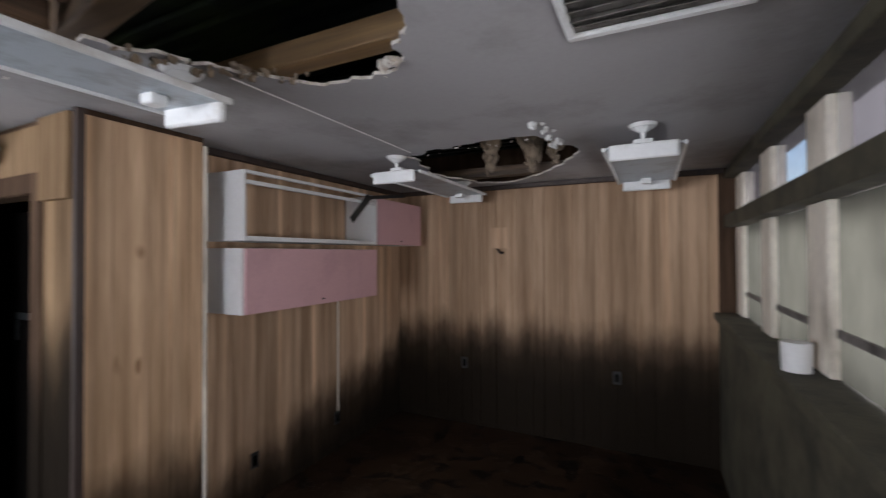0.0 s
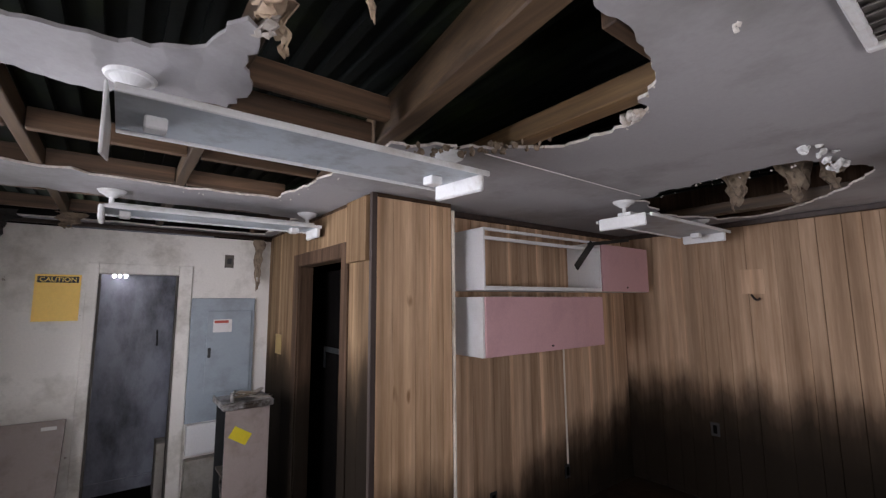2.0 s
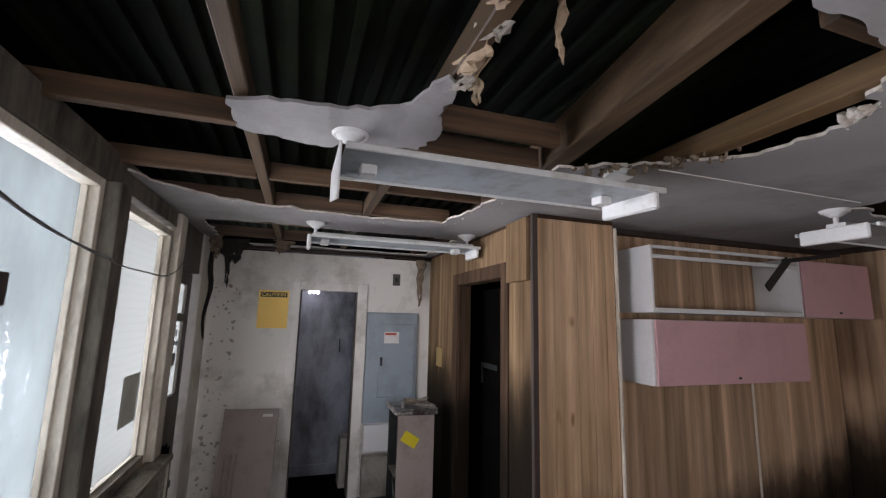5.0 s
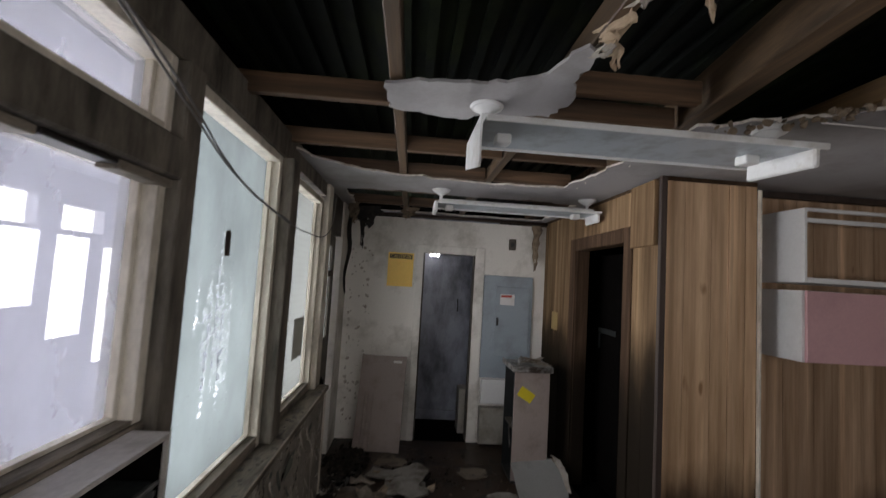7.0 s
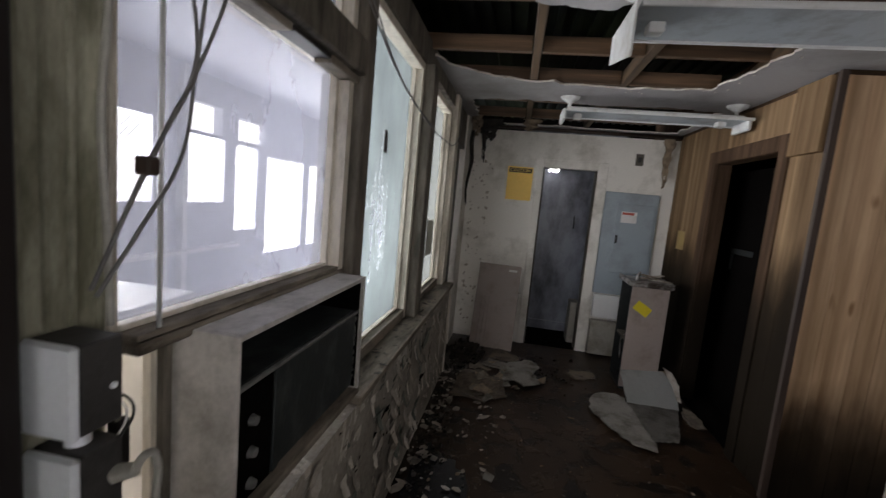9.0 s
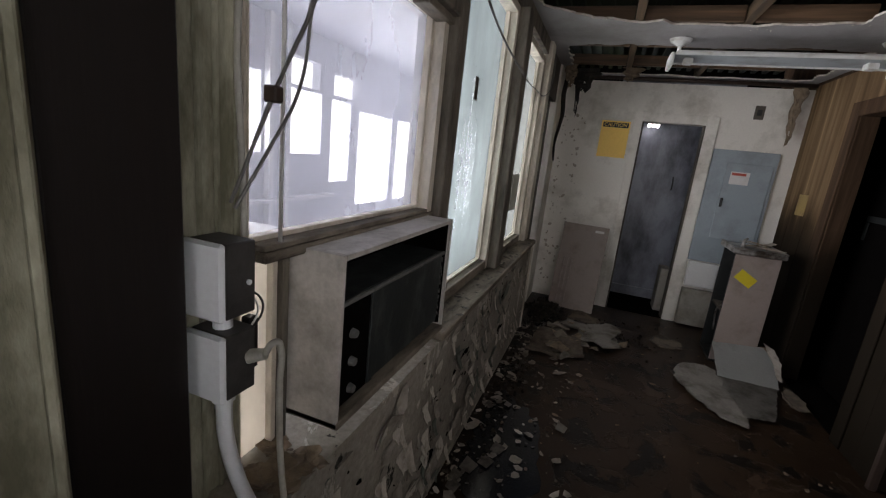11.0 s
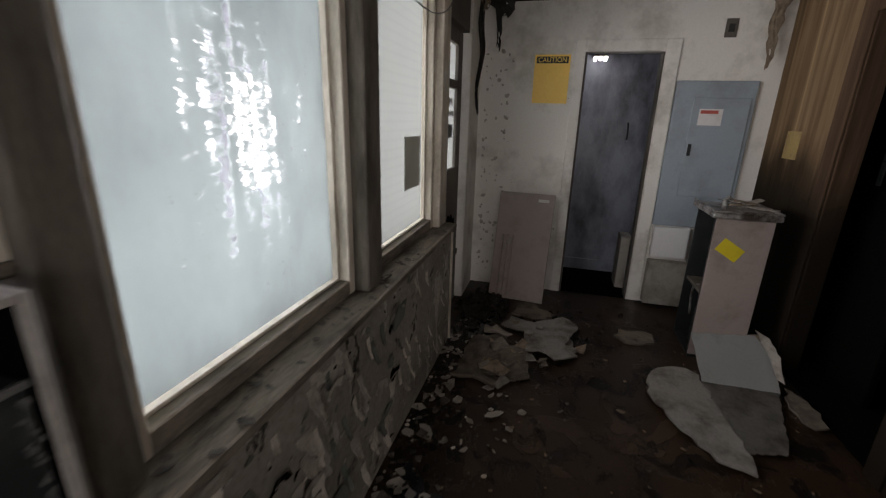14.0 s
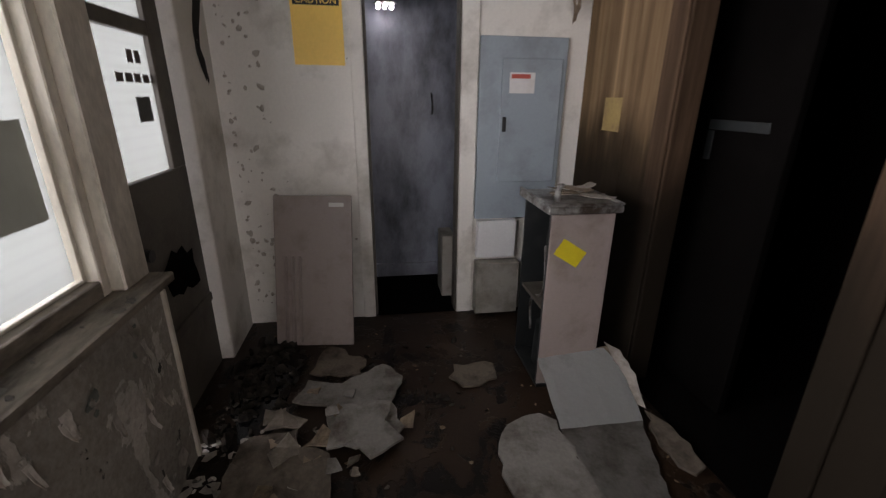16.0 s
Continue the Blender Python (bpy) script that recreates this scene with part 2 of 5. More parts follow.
STEELDOOR = worn("smoky_grey_steel", (0.34, 0.36, 0.42), (0.085, 0.087, 0.10), 0.32, 0.1, grime=0.7, scale=2.4, stretch=(1, 1, 0.5), relief=0.12)
TAUPE = worn("taupe_enamel", (0.33, 0.27, 0.245), (0.22, 0.175, 0.155), 0.42, grime=0.4, scale=5, relief=0.1)
DARKSTEEL = worn("grimy_dark_steel", (0.05, 0.048, 0.046), (0.018, 0.017, 0.016), 0.6, grime=0.5, scale=9, relief=0.2)
TIN = worn("galvanised_tin", (0.86, 0.90, 0.94), (0.66, 0.69, 0.72), 0.42, 0.0, grime=0.35, scale=8, relief=0.15)
CHROME = worn("stained_stainless", (0.50, 0.49, 0.47), (0.09, 0.07, 0.055), 0.35, 0.7, grime=0.75, scale=10, relief=0.2)
YELLOW = worn("yellow_sticker", (0.70, 0.56, 0.02), (0.60, 0.45, 0.02), 0.5, grime=0.3, scale=8, relief=0.05)
AMBER = worn("amber_sign_face", (1.0, 0.66, 0.14), (0.98, 0.61, 0.12), 0.4, grime=0.25, scale=5, relief=0.03)
PAPER = worn("white_label", (0.72, 0.70, 0.68), (0.58, 0.55, 0.5), 0.7, grime=0.3, scale=8, relief=0.05)
RED = worn("red_print", (0.50, 0.10, 0.07), (0.42, 0.09, 0.06), 0.6, grime=0.2)
TORN = worn("torn_felt", (0.26, 0.20, 0.14), (0.08, 0.06, 0.045), 0.95, grime=0.55, scale=12, relief=0.8)
BLACKFELT = worn("black_tar_felt", (0.02, 0.019, 0.017), (0.05, 0.042, 0.033), 0.95, grime=0.4, scale=12, relief=0.6)
DOORBROWN = worn("grubby_brown_door_paint", (0.105, 0.092, 0.074), (0.045, 0.038, 0.03), 0.6, grime=0.55, scale=3, relief=0.2)
CABLE = worn("grey_cable", (0.17, 0.165, 0.16), (0.08, 0.08, 0.08), 0.55, grime=0.3)
PALECABLE = worn("pale_cable", (0.46, 0.45, 0.40), (0.28, 0.26, 0.22), 0.55, grime=0.4)
DEBRIS = worn("fallen_plasterboard", (0.235, 0.22, 0.195), (0.08, 0.064, 0.048), 0.85, grime=0.5, scale=6, relief=0.5)
DIRT = worn("black_mulch", (0.022, 0.019, 0.016), (0.055, 0.046, 0.035), 0.9, grime=0.5, scale=25, relief=1.0, spec=0.15)
DUSTY = worn("dusty_grey_plastic", (0.17, 0.17, 0.163), (0.08, 0.08, 0.078), 0.8, grime=0.5, scale=30, relief=0.2)
DUSTYVENT = worn("dust_caked_metal", (0.17, 0.155, 0.14), (0.05, 0.045, 0.04), 0.85, grime=0.6, scale=9, relief=0.4)
SODDEN = worn("sodden_board", (0.15, 0.12, 0.09), (0.05, 0.04, 0.03), 0.8, grime=0.55, scale=10, relief=0.6)
TAN = worn("tan_torn_paper", (0.50, 0.38, 0.26), (0.24, 0.17, 0.11), 0.9, grime=0.5, scale=14, relief=0.5)


def layered(name, top, under, bare, rough=0.8, scale=4.5, stretch=(1, 1, 0.55), cut=(0.52, 0.63), dirt=0.55):
    """Paint that has come off in sharp-edged patches: the top coat, the pale coat under it and bare dark spots."""
    m, nt, b = material(name)
    a = noise_tex(nt, scale, 9, 0.62, stretch, "World")
    a.inputs["Distortion"].default_value = 0.6
    c = noise_tex(nt, scale * 1.7, 8, 0.66, stretch, "World")
    c.inputs["Distortion"].default_value = 0.4
    g = noise_tex(nt, 55, 5, 0.65, (1, 1, 1), "World")
    w = noise_tex(nt, 1.7, 5, 0.6, (1, 1, 1), "World")
    peel = ramp(nt, a.outputs[0], [(cut[0], (0, 0, 0)), (cut[0] + 0.012, (1, 1, 1))])
    hole = ramp(nt, c.outputs[0], [(cut[1], (0, 0, 0)), (cut[1] + 0.012, (1, 1, 1))])
    tone = ramp(nt, g.outputs[0], [(0.3, (0.72, 0.70, 0.68)), (0.68, (1.1, 1.1, 1.1))])
    soil = ramp(nt, w.outputs[0], [(0.3, (1 - dirt,) * 3), (0.66, (1, 1, 1))])
    col = mix(nt, peel.outputs[0], top, under)
    col = mix(nt, hole.outputs[0], col, bare)
    col = mix(nt, 1.0, col, tone.outputs[0], "MULTIPLY")
    nt.links.new(mix(nt, 1.0, col, soil.outputs[0], "MULTIPLY"), b.inputs["Base Color"])
    b.inputs["Roughness"].default_value = rough
    b.inputs["Specular IOR Level"].default_value = 0.25
    flat = mix(nt, 1.0, mix(nt, 0.75, peel.outputs[0], hole.outputs[0], "SUBTRACT"), mix(nt, 0.25, (0, 0, 0), g.outputs[0]), "ADD")
    bump(nt, b, flat, 0.8, 0.004)
    return m


PEELING = layered("layered_peeling_paint", (0.39, 0.36, 0.31), (0.62, 0.58, 0.51), (0.06, 0.06, 0.05), cut=(0.57, 0.63), dirt=0.45)
FLOOR = layered("wet_dirty_floor", (0.031, 0.018, 0.0105), (0.050, 0.031, 0.0195), (0.008, 0.006, 0.0048), 0.38, 3.2, (1, 1, 1), (0.55, 0.55), 0.55)
PORCH = worn("porch_white_paint", (0.46, 0.47, 0.54), (0.36, 0.37, 0.42), 0.6, grime=0.35, scale=1.5)
HAZE = pane_material("hazy_glazing", (0.37, 0.38, 0.43), 0.50)
FROST = pane_material("frosted_glazing", (0.20, 0.225, 0.225), 0.05, 0.515)
MILKY = pane_material("milky_glazing", (0.145, 0.152, 0.145), 0.05, haze=0.8)
EASTPANE = pane_material("cream_glazing", (0.30, 0.30, 0.265), 0.02)
CREAMPANE = pane_material("cream_film", (0.86, 0.80, 0.70), 0.06)
GREYPATCH = pane_material("grey_film_patch", (0.18, 0.175, 0.155), 0.02)
CLEAR = pane_material("dirty_clear_glazing", (0.8, 0.8, 0.8), 0.75)


def glow_material(name, colour, strength):
    m, nt, b = material(name)
    nt.nodes.remove(b)
    e = nt.nodes.new("ShaderNodeEmission")
    e.inputs["Color"].default_value, e.inputs["Strength"].default_value = (*colour, 1), strength
    nt.links.new(e.outputs[0], nt.nodes["Material Output"].inputs["Surface"])
    return m


OUTSIDE = glow_material("bright_outdoors", (0.95, 0.97, 1.0), 5.0)
OUTSIDE_EAST = glow_material("dull_outdoors", (0.90, 0.86, 0.92), 0.20)

# ---- builders ----


def box(bm, x0, x1, y0, y1, z0, z1, bevel=0.0):
    r = bmesh.ops.create_cube(bm, size=1.0)
    vs = r["verts"]
    for v in vs:
        v.co = Vector(((x0 + x1) / 2 + v.co.x * (x1 - x0), (y0 + y1) / 2 + v.co.y * (y1 - y0), (z0 + z1) / 2 + v.co.z * (z1 - z0)))
    if bevel:
        es = list({e for v in vs for e in v.link_edges})
        bmesh.ops.bevel(bm, geom=es, offset=bevel, segments=1, affect="EDGES", clamp_overlap=True)
    return bm


def boxes(*specs, bevel=0.0):
    bm = bmesh.new()
    for s in specs:
        box(bm, *s, bevel=bevel)
    return bm


def rod(bm, p, q, r, sides=10, r2=None):
    p, q = Vector(p), Vector(q)
    m = Matrix.Translation((p + q) / 2) @ (q - p).to_track_quat("Z", "Y").to_matrix().to_4x4()
    bmesh.ops.create_cone(bm, cap_ends=True, segments=sides, radius1=r, radius2=r if r2 is None else r2, depth=(q - p).length, matrix=m)
    return bm


def origin(ob):
    at = Vector((0, 0, 0))
    while ob:
        at += ob.location
        ob = ob.parent
    return at


def mesh_object(name, bm, mat, smooth=False):
    me = bpy.data.meshes.new(name)
    bmesh.ops.recalc_face_normals(bm, faces=bm.faces)
    bm.to_mesh(me)
    bm.free()
    me.materials.append(mat)
    if smooth:
        for p in me.polygons:
            p.use_smooth = True
    return new(name, me)


def part(name, bm, mat, parent, label="", smooth=False):
    """One mesh, drawn in world coordinates, as a part of a thing or of a part."""
    bmesh.ops.translate(bm, vec=-origin(parent), verts=bm.verts)
    ob = mesh_object(name, bm, mat, smooth)
    ob.parent = parent
    return tagged(ob, label)


def thing(name, at, label, category, group="", kind=""):
    ob = new(name)
    ob.location = at
    ob.empty_display_size = 0.1
    return tagged(ob, label, category, group, kind)


def solid(name, bm, mat, label, category, kind="", at=None, group="", smooth=False):
    """A thing or piece of the setting that is one mesh, drawn in world coordinates."""
    if at is not None:
        bmesh.ops.translate(bm, vec=-Vector(at), verts=bm.verts)
    ob = mesh_object(name, bm, mat, smooth)
    if at is not None:
        ob.location = at
    return tagged(ob, label, category, group, kind)


def tube(name, pts, r, mat, parent=None, label="", category="", sides=6):
    """A cable or pipe through points."""
    cu = bpy.data.curves.new(name, "CURVE")
    cu.dimensions, cu.bevel_depth, cu.bevel_resolution, cu.use_fill_caps = "3D", r, 2, True
    sp = cu.splines.new("BEZIER")
    sp.bezier_points.add(len(pts) - 1)
    base = origin(parent) if parent else Vector(pts[0])
    for b, p in zip(sp.bezier_points, pts):
        b.co = Vector(p) - base
        b.handle_left_type = b.handle_right_type = "AUTO"
    cu.materials.append(mat)
    tmp = bpy.data.objects.new(name, cu)
    me = bpy.data.meshes.new_from_object(tmp)
    bpy.data.objects.remove(tmp)
    ob = new(name, me)
    if parent:
        ob.parent = parent
    else:
        ob.location = base
    return tagged(ob, label, category)


def ragged(points, jag, step=0.05, seed=1):
    """A closed outline with torn edges, from a few corners."""
    rnd = random.Random(seed)
    out = []
    n = len(points)
    for i in range(n):
        a, b = Vector(points[i]), Vector(points[(i + 1) % n])
        k = max(1, int((b - a).length / step))
        side = Vector((-(b - a).y, (b - a).x)).normalized() if (b - a).length > 0 else Vector((0, 0))
        for j in range(k):
            out.append(a.lerp(b, j / k) + side * rnd.uniform(-jag, jag) * (0.4 if j == 0 else 1))
    return out


def sheet(outline, z, thick, warp=0.0, seed=1, step=0.05):
    """A slab with the given torn outline, warped a little over its whole face."""
    pts = [Vector((p[0], p[1])) for p in outline]
    n = len(pts)
    xs, ys = [p.x for p in pts], [p.y for p in pts]
    rnd = random.Random(seed)
    ring = [(p.x, p.y) for p in pts]
    inner = []
    x = min(xs) + step / 2
    while x < max(xs):
        y = min(ys) + step / 2
        while y < max(ys):
            q = (x + rnd.uniform(-0.3, 0.3) * step, y + rnd.uniform(-0.3, 0.3) * step)
            if inside(q, ring):
                inner.append(Vector(q))
            y += step
        x += step
    vs, _, fs, _, _, _ = geometry.delaunay_2d_cdt(pts + inner, [(k, (k + 1) % n) for k in range(n)], [list(range(n))], 1, 1e-5)
    bm = bmesh.new()
    rows = []
    for up in (0, thick):
        rows.append([bm.verts.new((v.x, v.y, z + up + warp * noise.noise((v.x * 3 + seed, v.y * 3, seed)) + 0.35 * warp * noise.noise((v.x * 11, v.y * 11, seed)))) for v in vs])
    count = {}
    for f in fs:
        bm.faces.new([rows[1][k] for k in f])
        bm.faces.new([rows[0][k] for k in reversed(f)])
        for a, b in zip(f, f[1:] + f[:1]):
            count[(a, b)] = count.get((a, b), 0) + 1
    for a, b in count:
        if (b, a) not in count:
            bm.faces.new((rows[0][a], rows[0][b], rows[1][b], rows[1][a]))
    return bm


def inside(p, poly):
    x, y, hit = p[0], p[1], False
    for (x0, y0), (x1, y1) in zip(poly, poly[1:] + poly[:1]):
        if (y0 > y) != (y1 > y) and x < (x1 - x0) * (y - y0) / (y1 - y0) + x0:
            hit = not hit
    return hit


# ---- the room's shell ----
H = 2.46
EW, NW, SW, CW = -4.68, 4.12, -1.20, 1.03

solid("floor", boxes((-6.2, 0.8, -1.5, 4.3, -0.12, 0.0)), FLOOR, "wet dark brown dirty floor with grit", "floor", "structure")


def planks(parent, axis, a0, a1, depth0, depth1, z0, z1, mat, seed, widths=(0.09, 0.21)):
    """Grooved panelling, board by board, along x or y."""
    rnd = random.Random(seed)
    a = a0
    while a < a1 - 0.02:
        w = min(rnd.uniform(*widths), a1 - a)
        if a1 - a - w < 0.04:
            w = a1 - a
        gap = 0.0018 if rnd.random() < 0.3 else 0.0006
        lo, hi = a + gap, a + w - gap
        d0, d1 = depth0, depth1
        if axis == "x":
            bm = boxes((lo, hi, d0, d1, z0, z1), bevel=0.002)
        else:
            bm = boxes((d0, d1, lo, hi, z0, z1), bevel=0.002)
        part("plank", bm, mat, parent)
        a += w


north = solid("wall_north", boxes((-2.75, 0.75, NW + 0.012, NW + 0.15, 0, H + 0.4)), JAMB, "grooved brown wood panelling, near-black towards the floor", "wall", "structure")
west = solid("wall_west", boxes((-2.75, -2.612, 1.65, NW + 0.012, 0, H + 0.4), (-2.75, -2.432, 1.04, 1.65, 0, H + 0.4)), JAMB, "grooved brown wood panelling, near-black towards the floor", "wall", "structure")
cwall = solid("wall_corridor", boxes((-2.75, -2.87, CW + 0.012, 1.15, 0, H + 0.4), (-5.7, -3.76, CW + 0.012, 1.15, 0, H + 0.4), (-3.76, -2.87, CW + 0.012, 1.15, 2.08, H + 0.4)), JAMB, "brown wood panelled wall with an open doorway", "wall", "structure")
# Side room walls are near-black in colour to stand in for missing light.
solid("wall_doorway_room", boxes((-4.6, -2.75, 2.6, 2.7, 0, H), (-4.6, -4.5, 1.15, 2.6, 0, H), (-2.85, -2.75, 1.65, 2.6, 0, H), (-4.6, -2.75, 1.15, 2.7, H, H + 0.1)), BLACK_SHADE, "side room walls, coloured near-black for shade", "wall", "structure")

# end wall with its doorway and the closet behind
end = solid("wall_end", boxes((EW - 0.12, EW, -1.5, -0.342, 0, 2.40), (EW - 0.12, EW, 0.235, 1.15, 0, 2.40), (EW - 0.12, EW, -0.342, 0.235, 2.028, 2.40)), OFFWHITE, "stained off-white painted wall with peeling patches", "wall", "structure")
for name, b in (("wall_closet_back", (-5.5, -5.4, -0.6, 0.6, 0, 2.5)), ("wall_closet_side_1", (-5.4, EW - 0.12, -0.6, -0.5, 0, 2.5)), ("wall_closet_side_2", (-5.4, EW - 0.12, 0.42, 0.52, 0, 2.5)), ("ceiling_closet", (-5.4, EW - 0.12, -0.5, 0.42, 2.4, 2.5)), ("baseboard_closet", (-5.4, -5.37, -0.5, 0.42, 0.0, 0.12))):
    solid(name, boxes(b), STEELDOOR, "smoky grey closet surface with dark stains", "wall", "structure")

# Thin black sheet on the floor paints the side room's shade.
solid("floor_shade_side_room", boxes((-4.5, -2.85, 1.05, 2.6, 0.002, 0.008)), BLACK_SHADE, "black sheet coloured as the side room floor's shade", "floor", "structure")

# Another black sheet paints the shade on the closet floor.
solid("floor_shade_closet", boxes((-5.4, EW - 0.001, -0.34, 0.233, 0.002, 0.008)), BLACK_SHADE, "black sheet coloured as the closet floor's shade", "floor", "structure")

# roof deck over the open ceiling
bm = bmesh.new()
for i in range(52):
    y = -1.5 + i * 0.115
    box(bm, -6.2, 0.8, y, y + 0.045, 2.80, 2.84)
box(bm, -6.2, 0.8, -1.5, 4.4, 2.84, 2.90)
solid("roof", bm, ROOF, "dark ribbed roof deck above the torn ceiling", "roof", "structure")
solid("wall_above", boxes((-6.2, 0.8, -1.5, -1.4, H - 0.02, 2.9), (-6.2, -6.1, -1.5, 4.4, H - 0.02, 2.9), (0.7, 0.8, -1.5, 4.4, H, 2.9), (-6.2, 0.8, 4.3, 4.4, H, 2.9)), BLACK_SHADE, "dark closed edge of the roof space", "wall", "structure")

# ceiling: plasterboard with torn openings
HOLE = [(-0.57, 0.61), (-0.62, 0.78), (-0.72, 1.12), (-0.87, 1.36), (-1.05, 1.38), (-1.27, 1.33), (-1.42, 1.13), (-1.52, 0.98), (-1.66, 0.72), (-2.2, 0.68), (-2.42, 0.68), (-2.70, 0.62), (-2.97, 0.60), (-3.02, 0.1), (-2.98, -0.37), (-2.82, -0.95), (-2.60, -1.12), (-2.40, -1.27), (-0.7, -1.27), (-0.5, -0.7), (-0.45, 0.1)]
HOLE_N = [(-1.58, 2.62), (-1.15, 2.50), (-0.64, 2.48), (-0.46, 2.9), (-0.6, 3.3), (-0.9, 3.7), (-1.25, 4.0), (-1.55, 3.9), (-1.75, 3.3)]
HOLE_W = [(-3.55, -1.05), (-3.48, -0.6), (-3.56, -0.1), (-3.5, 0.5), (-3.58, 0.92), (-4.62, 0.95), (-4.64, 0.2), (-4.62, -1.1)]


def ceiling_board():
    bm = bmesh.new()
    step = 0.0125
    holes = [HOLE, HOLE_N, HOLE_W]
    xs = [-4.80 + i * step for i in range(int(5.5 / step) + 1)]
    ys = [-1.30 + i * step for i in range(int(5.5 / step) + 1)]
    grid = {}

    def vert(i, j, top):
        key = (i, j, top)
        if key not in grid:
            x, y = xs[i], ys[j]
            jx = 0.009 * noise.noise((x * 31, y * 31, 2))
            jy = 0.009 * noise.noise((x * 31, y * 31, 7))
            sag = -0.006 * noise.noise((x * 2, y * 2, 4))
            grid[key] = bm.verts.new((x + jx, y + jy, H + sag + (0.013 if top else 0)))
        return grid[key]

    keep = set()
    rim = collections.defaultdict(set)
    for i in range(len(xs) - 1):
        for j in range(len(ys) - 1):
            c = (xs[i] + step / 2, ys[j] + step / 2)
            wob = Vector(c).to_3d() * 7
            c = (c[0] + 0.05 * noise.noise(wob) + 0.02 * noise.noise(wob * 4), c[1] + 0.05 * noise.noise(wob + Vector((9, 3, 5))) + 0.02 * noise.noise(wob * 4 + Vector((1, 8, 2))))
            if not any(inside(c, h) for h in holes) and not (c[0] < -2.7 and c[1] > 1.1):
                keep.add((i, j))
    for i, j in keep:
        q = [(i, j), (i + 1, j), (i + 1, j + 1), (i, j + 1)]
        bm.faces.new([vert(a, b, False) for a, b in reversed(q)])
        bm.faces.new([vert(a, b, True) for a, b in q])
        for (da, db), (p0, p1) in (((0, -1), (q[0], q[1])), ((1, 0), (q[1], q[2])), ((0, 1), (q[2], q[3])), ((-1, 0), (q[3], q[0]))):
            if (i + da, j + db) not in keep:
                f = bm.faces.new([vert(*p0, False), vert(*p1, False), vert(*p1, True), vert(*p0, True)])
                f.material_index = 1
                rim[p0].add(p1)
                rim[p1].add(p0)
    for _ in range(3):
        mean = {}
        for k, near in rim.items():
            spots = [grid[(*p, False)].co for p in near]
            mean[k] = sum(spots, Vector()) / len(spots)
        for k, c in mean.items():
            for top in (False, True):
                v = grid[(*k, top)].co
                v.x, v.y = v.x * 0.5 + c.x * 0.5, v.y * 0.5 + c.y * 0.5
    ob = solid("ceiling", bm, CEILING, "grey-white plasterboard ceiling with large torn openings", "ceiling", "structure")
    ob.data.materials.append(BOARD_EDGE)
    return ob


ceiling_board()


def joist(axis, a0, a1, c, z0=H + 0.014, h=0.09, w=0.045, mat=None):
    if axis == "x":
        bm = boxes((a0, a1, c - w / 2, c + w / 2, z0, z0 + h), bevel=0.004)
    else:
        bm = boxes((c - w / 2, c + w / 2, a0, a1, z0, z0 + h), bevel=0.004)
    return solid("ceiling_joist", bm, mat or (JOIST_X if axis == "x" else JOIST_Y), "bare brown timber joist in the open ceiling", "joist", at=None, group="ceiling timbers")


joist("x", -2.5, 0.6, 1.21, w=0.09, mat=JOIST_PALE)
for y, x0, x1 in ((-0.57, -4.7, 0.6), (0.05, -4.7, 0.6), (1.9, -2.6, 0.6), (3.75, -2.6, 0.6)):
    joist("x", x0, x1, y, w=0.05 if y < 0.6 else 0.09)
joist("y", 0.08, 0.60, -1.49)
for x in (-1.74, -2.40, -2.98, -3.6, -4.3):
    for y0, y1 in ((-1.25, -0.6), (-0.54, 0.02), (0.08, 0.65)):
        joist("y", y0, y1, x)

joist("y", 0.76, 1.16, -0.64)
bm = boxes((-2.2, 2.2, -0.048, 0.048, 0.0, 0.17), bevel=0.006)
bmesh.ops.transform(bm, matrix=pose(-1.6, 0.705, H + 0.016, 0, 0, -8), verts=bm.verts)
solid("ceiling_joist", bm, JOIST_X, "thick bare brown timber beam in the open ceiling", "joist", group="ceiling timbers")

# ---- south window wall ----
GL = SW - 0.07


def south_wall():
    w = solid("wall_south", boxes((-3.50, -0.19, -1.30, -1.10, 0, 0.785)), PEELING, "low wall with flaking grey-brown paint", "wall", "structure")
    solid("wall_south_head", boxes((-3.60, 0.7, -1.34, -1.19, 2.36, H + 0.05)), POST, "dark weathered timber head over the windows", "wall", "structure")
    solid("wall_south_corner", boxes((0.013, 0.62, -1.34, -1.19, 0, H)), OLIVE, "olive painted boarded wall", "wall", "structure")
    return w


south_wall()
solid("window_sill", boxes((-3.60, -1.215, -1.32, -1.085, 0.787, 0.825), bevel=0.006), SILL, "dark weathered timber window sill with debris", "sill", "structure")


def post(name, x0, x1, y0, y1, z0, z1, mat, label):
    return solid(name, boxes((x0, x1, y0, y1, z0, z1), bevel=0.006), mat, label, "post", "structure")


post("trim_post_1", -1.345, -1.25, -1.32, -1.165, 0.827, 2.36, POST, "dark weathered timber window post")
post("trim_post_2", -2.45, -2.31, -1.32, -1.145, 0.827, 2.36, POST, "dark weathered timber window post")
post("trim_post_3", -3.58, -3.42, -1.32, -1.16, 0.827, H, CREAM, "pale painted timber post")
post("trim_column", -0.36, -0.193, -1.36, -1.255, 0, H, OLIVE, "olive-grey painted grooved column")
for x in (-0.225, -0.262, -0.30, -0.345):
    solid("trim_column_bead", boxes((x - 0.006, x + 0.006, -1.255, -1.247, 0, H - 0.1), bevel=0.003), OLIVE, "raised bead of the olive column", "trim", "structure")
post("trim_dark_jamb", -0.19, -0.005, -1.34, -1.195, 0, H, BLACKWOOD, "dark brown timber jamb with chipped edge")
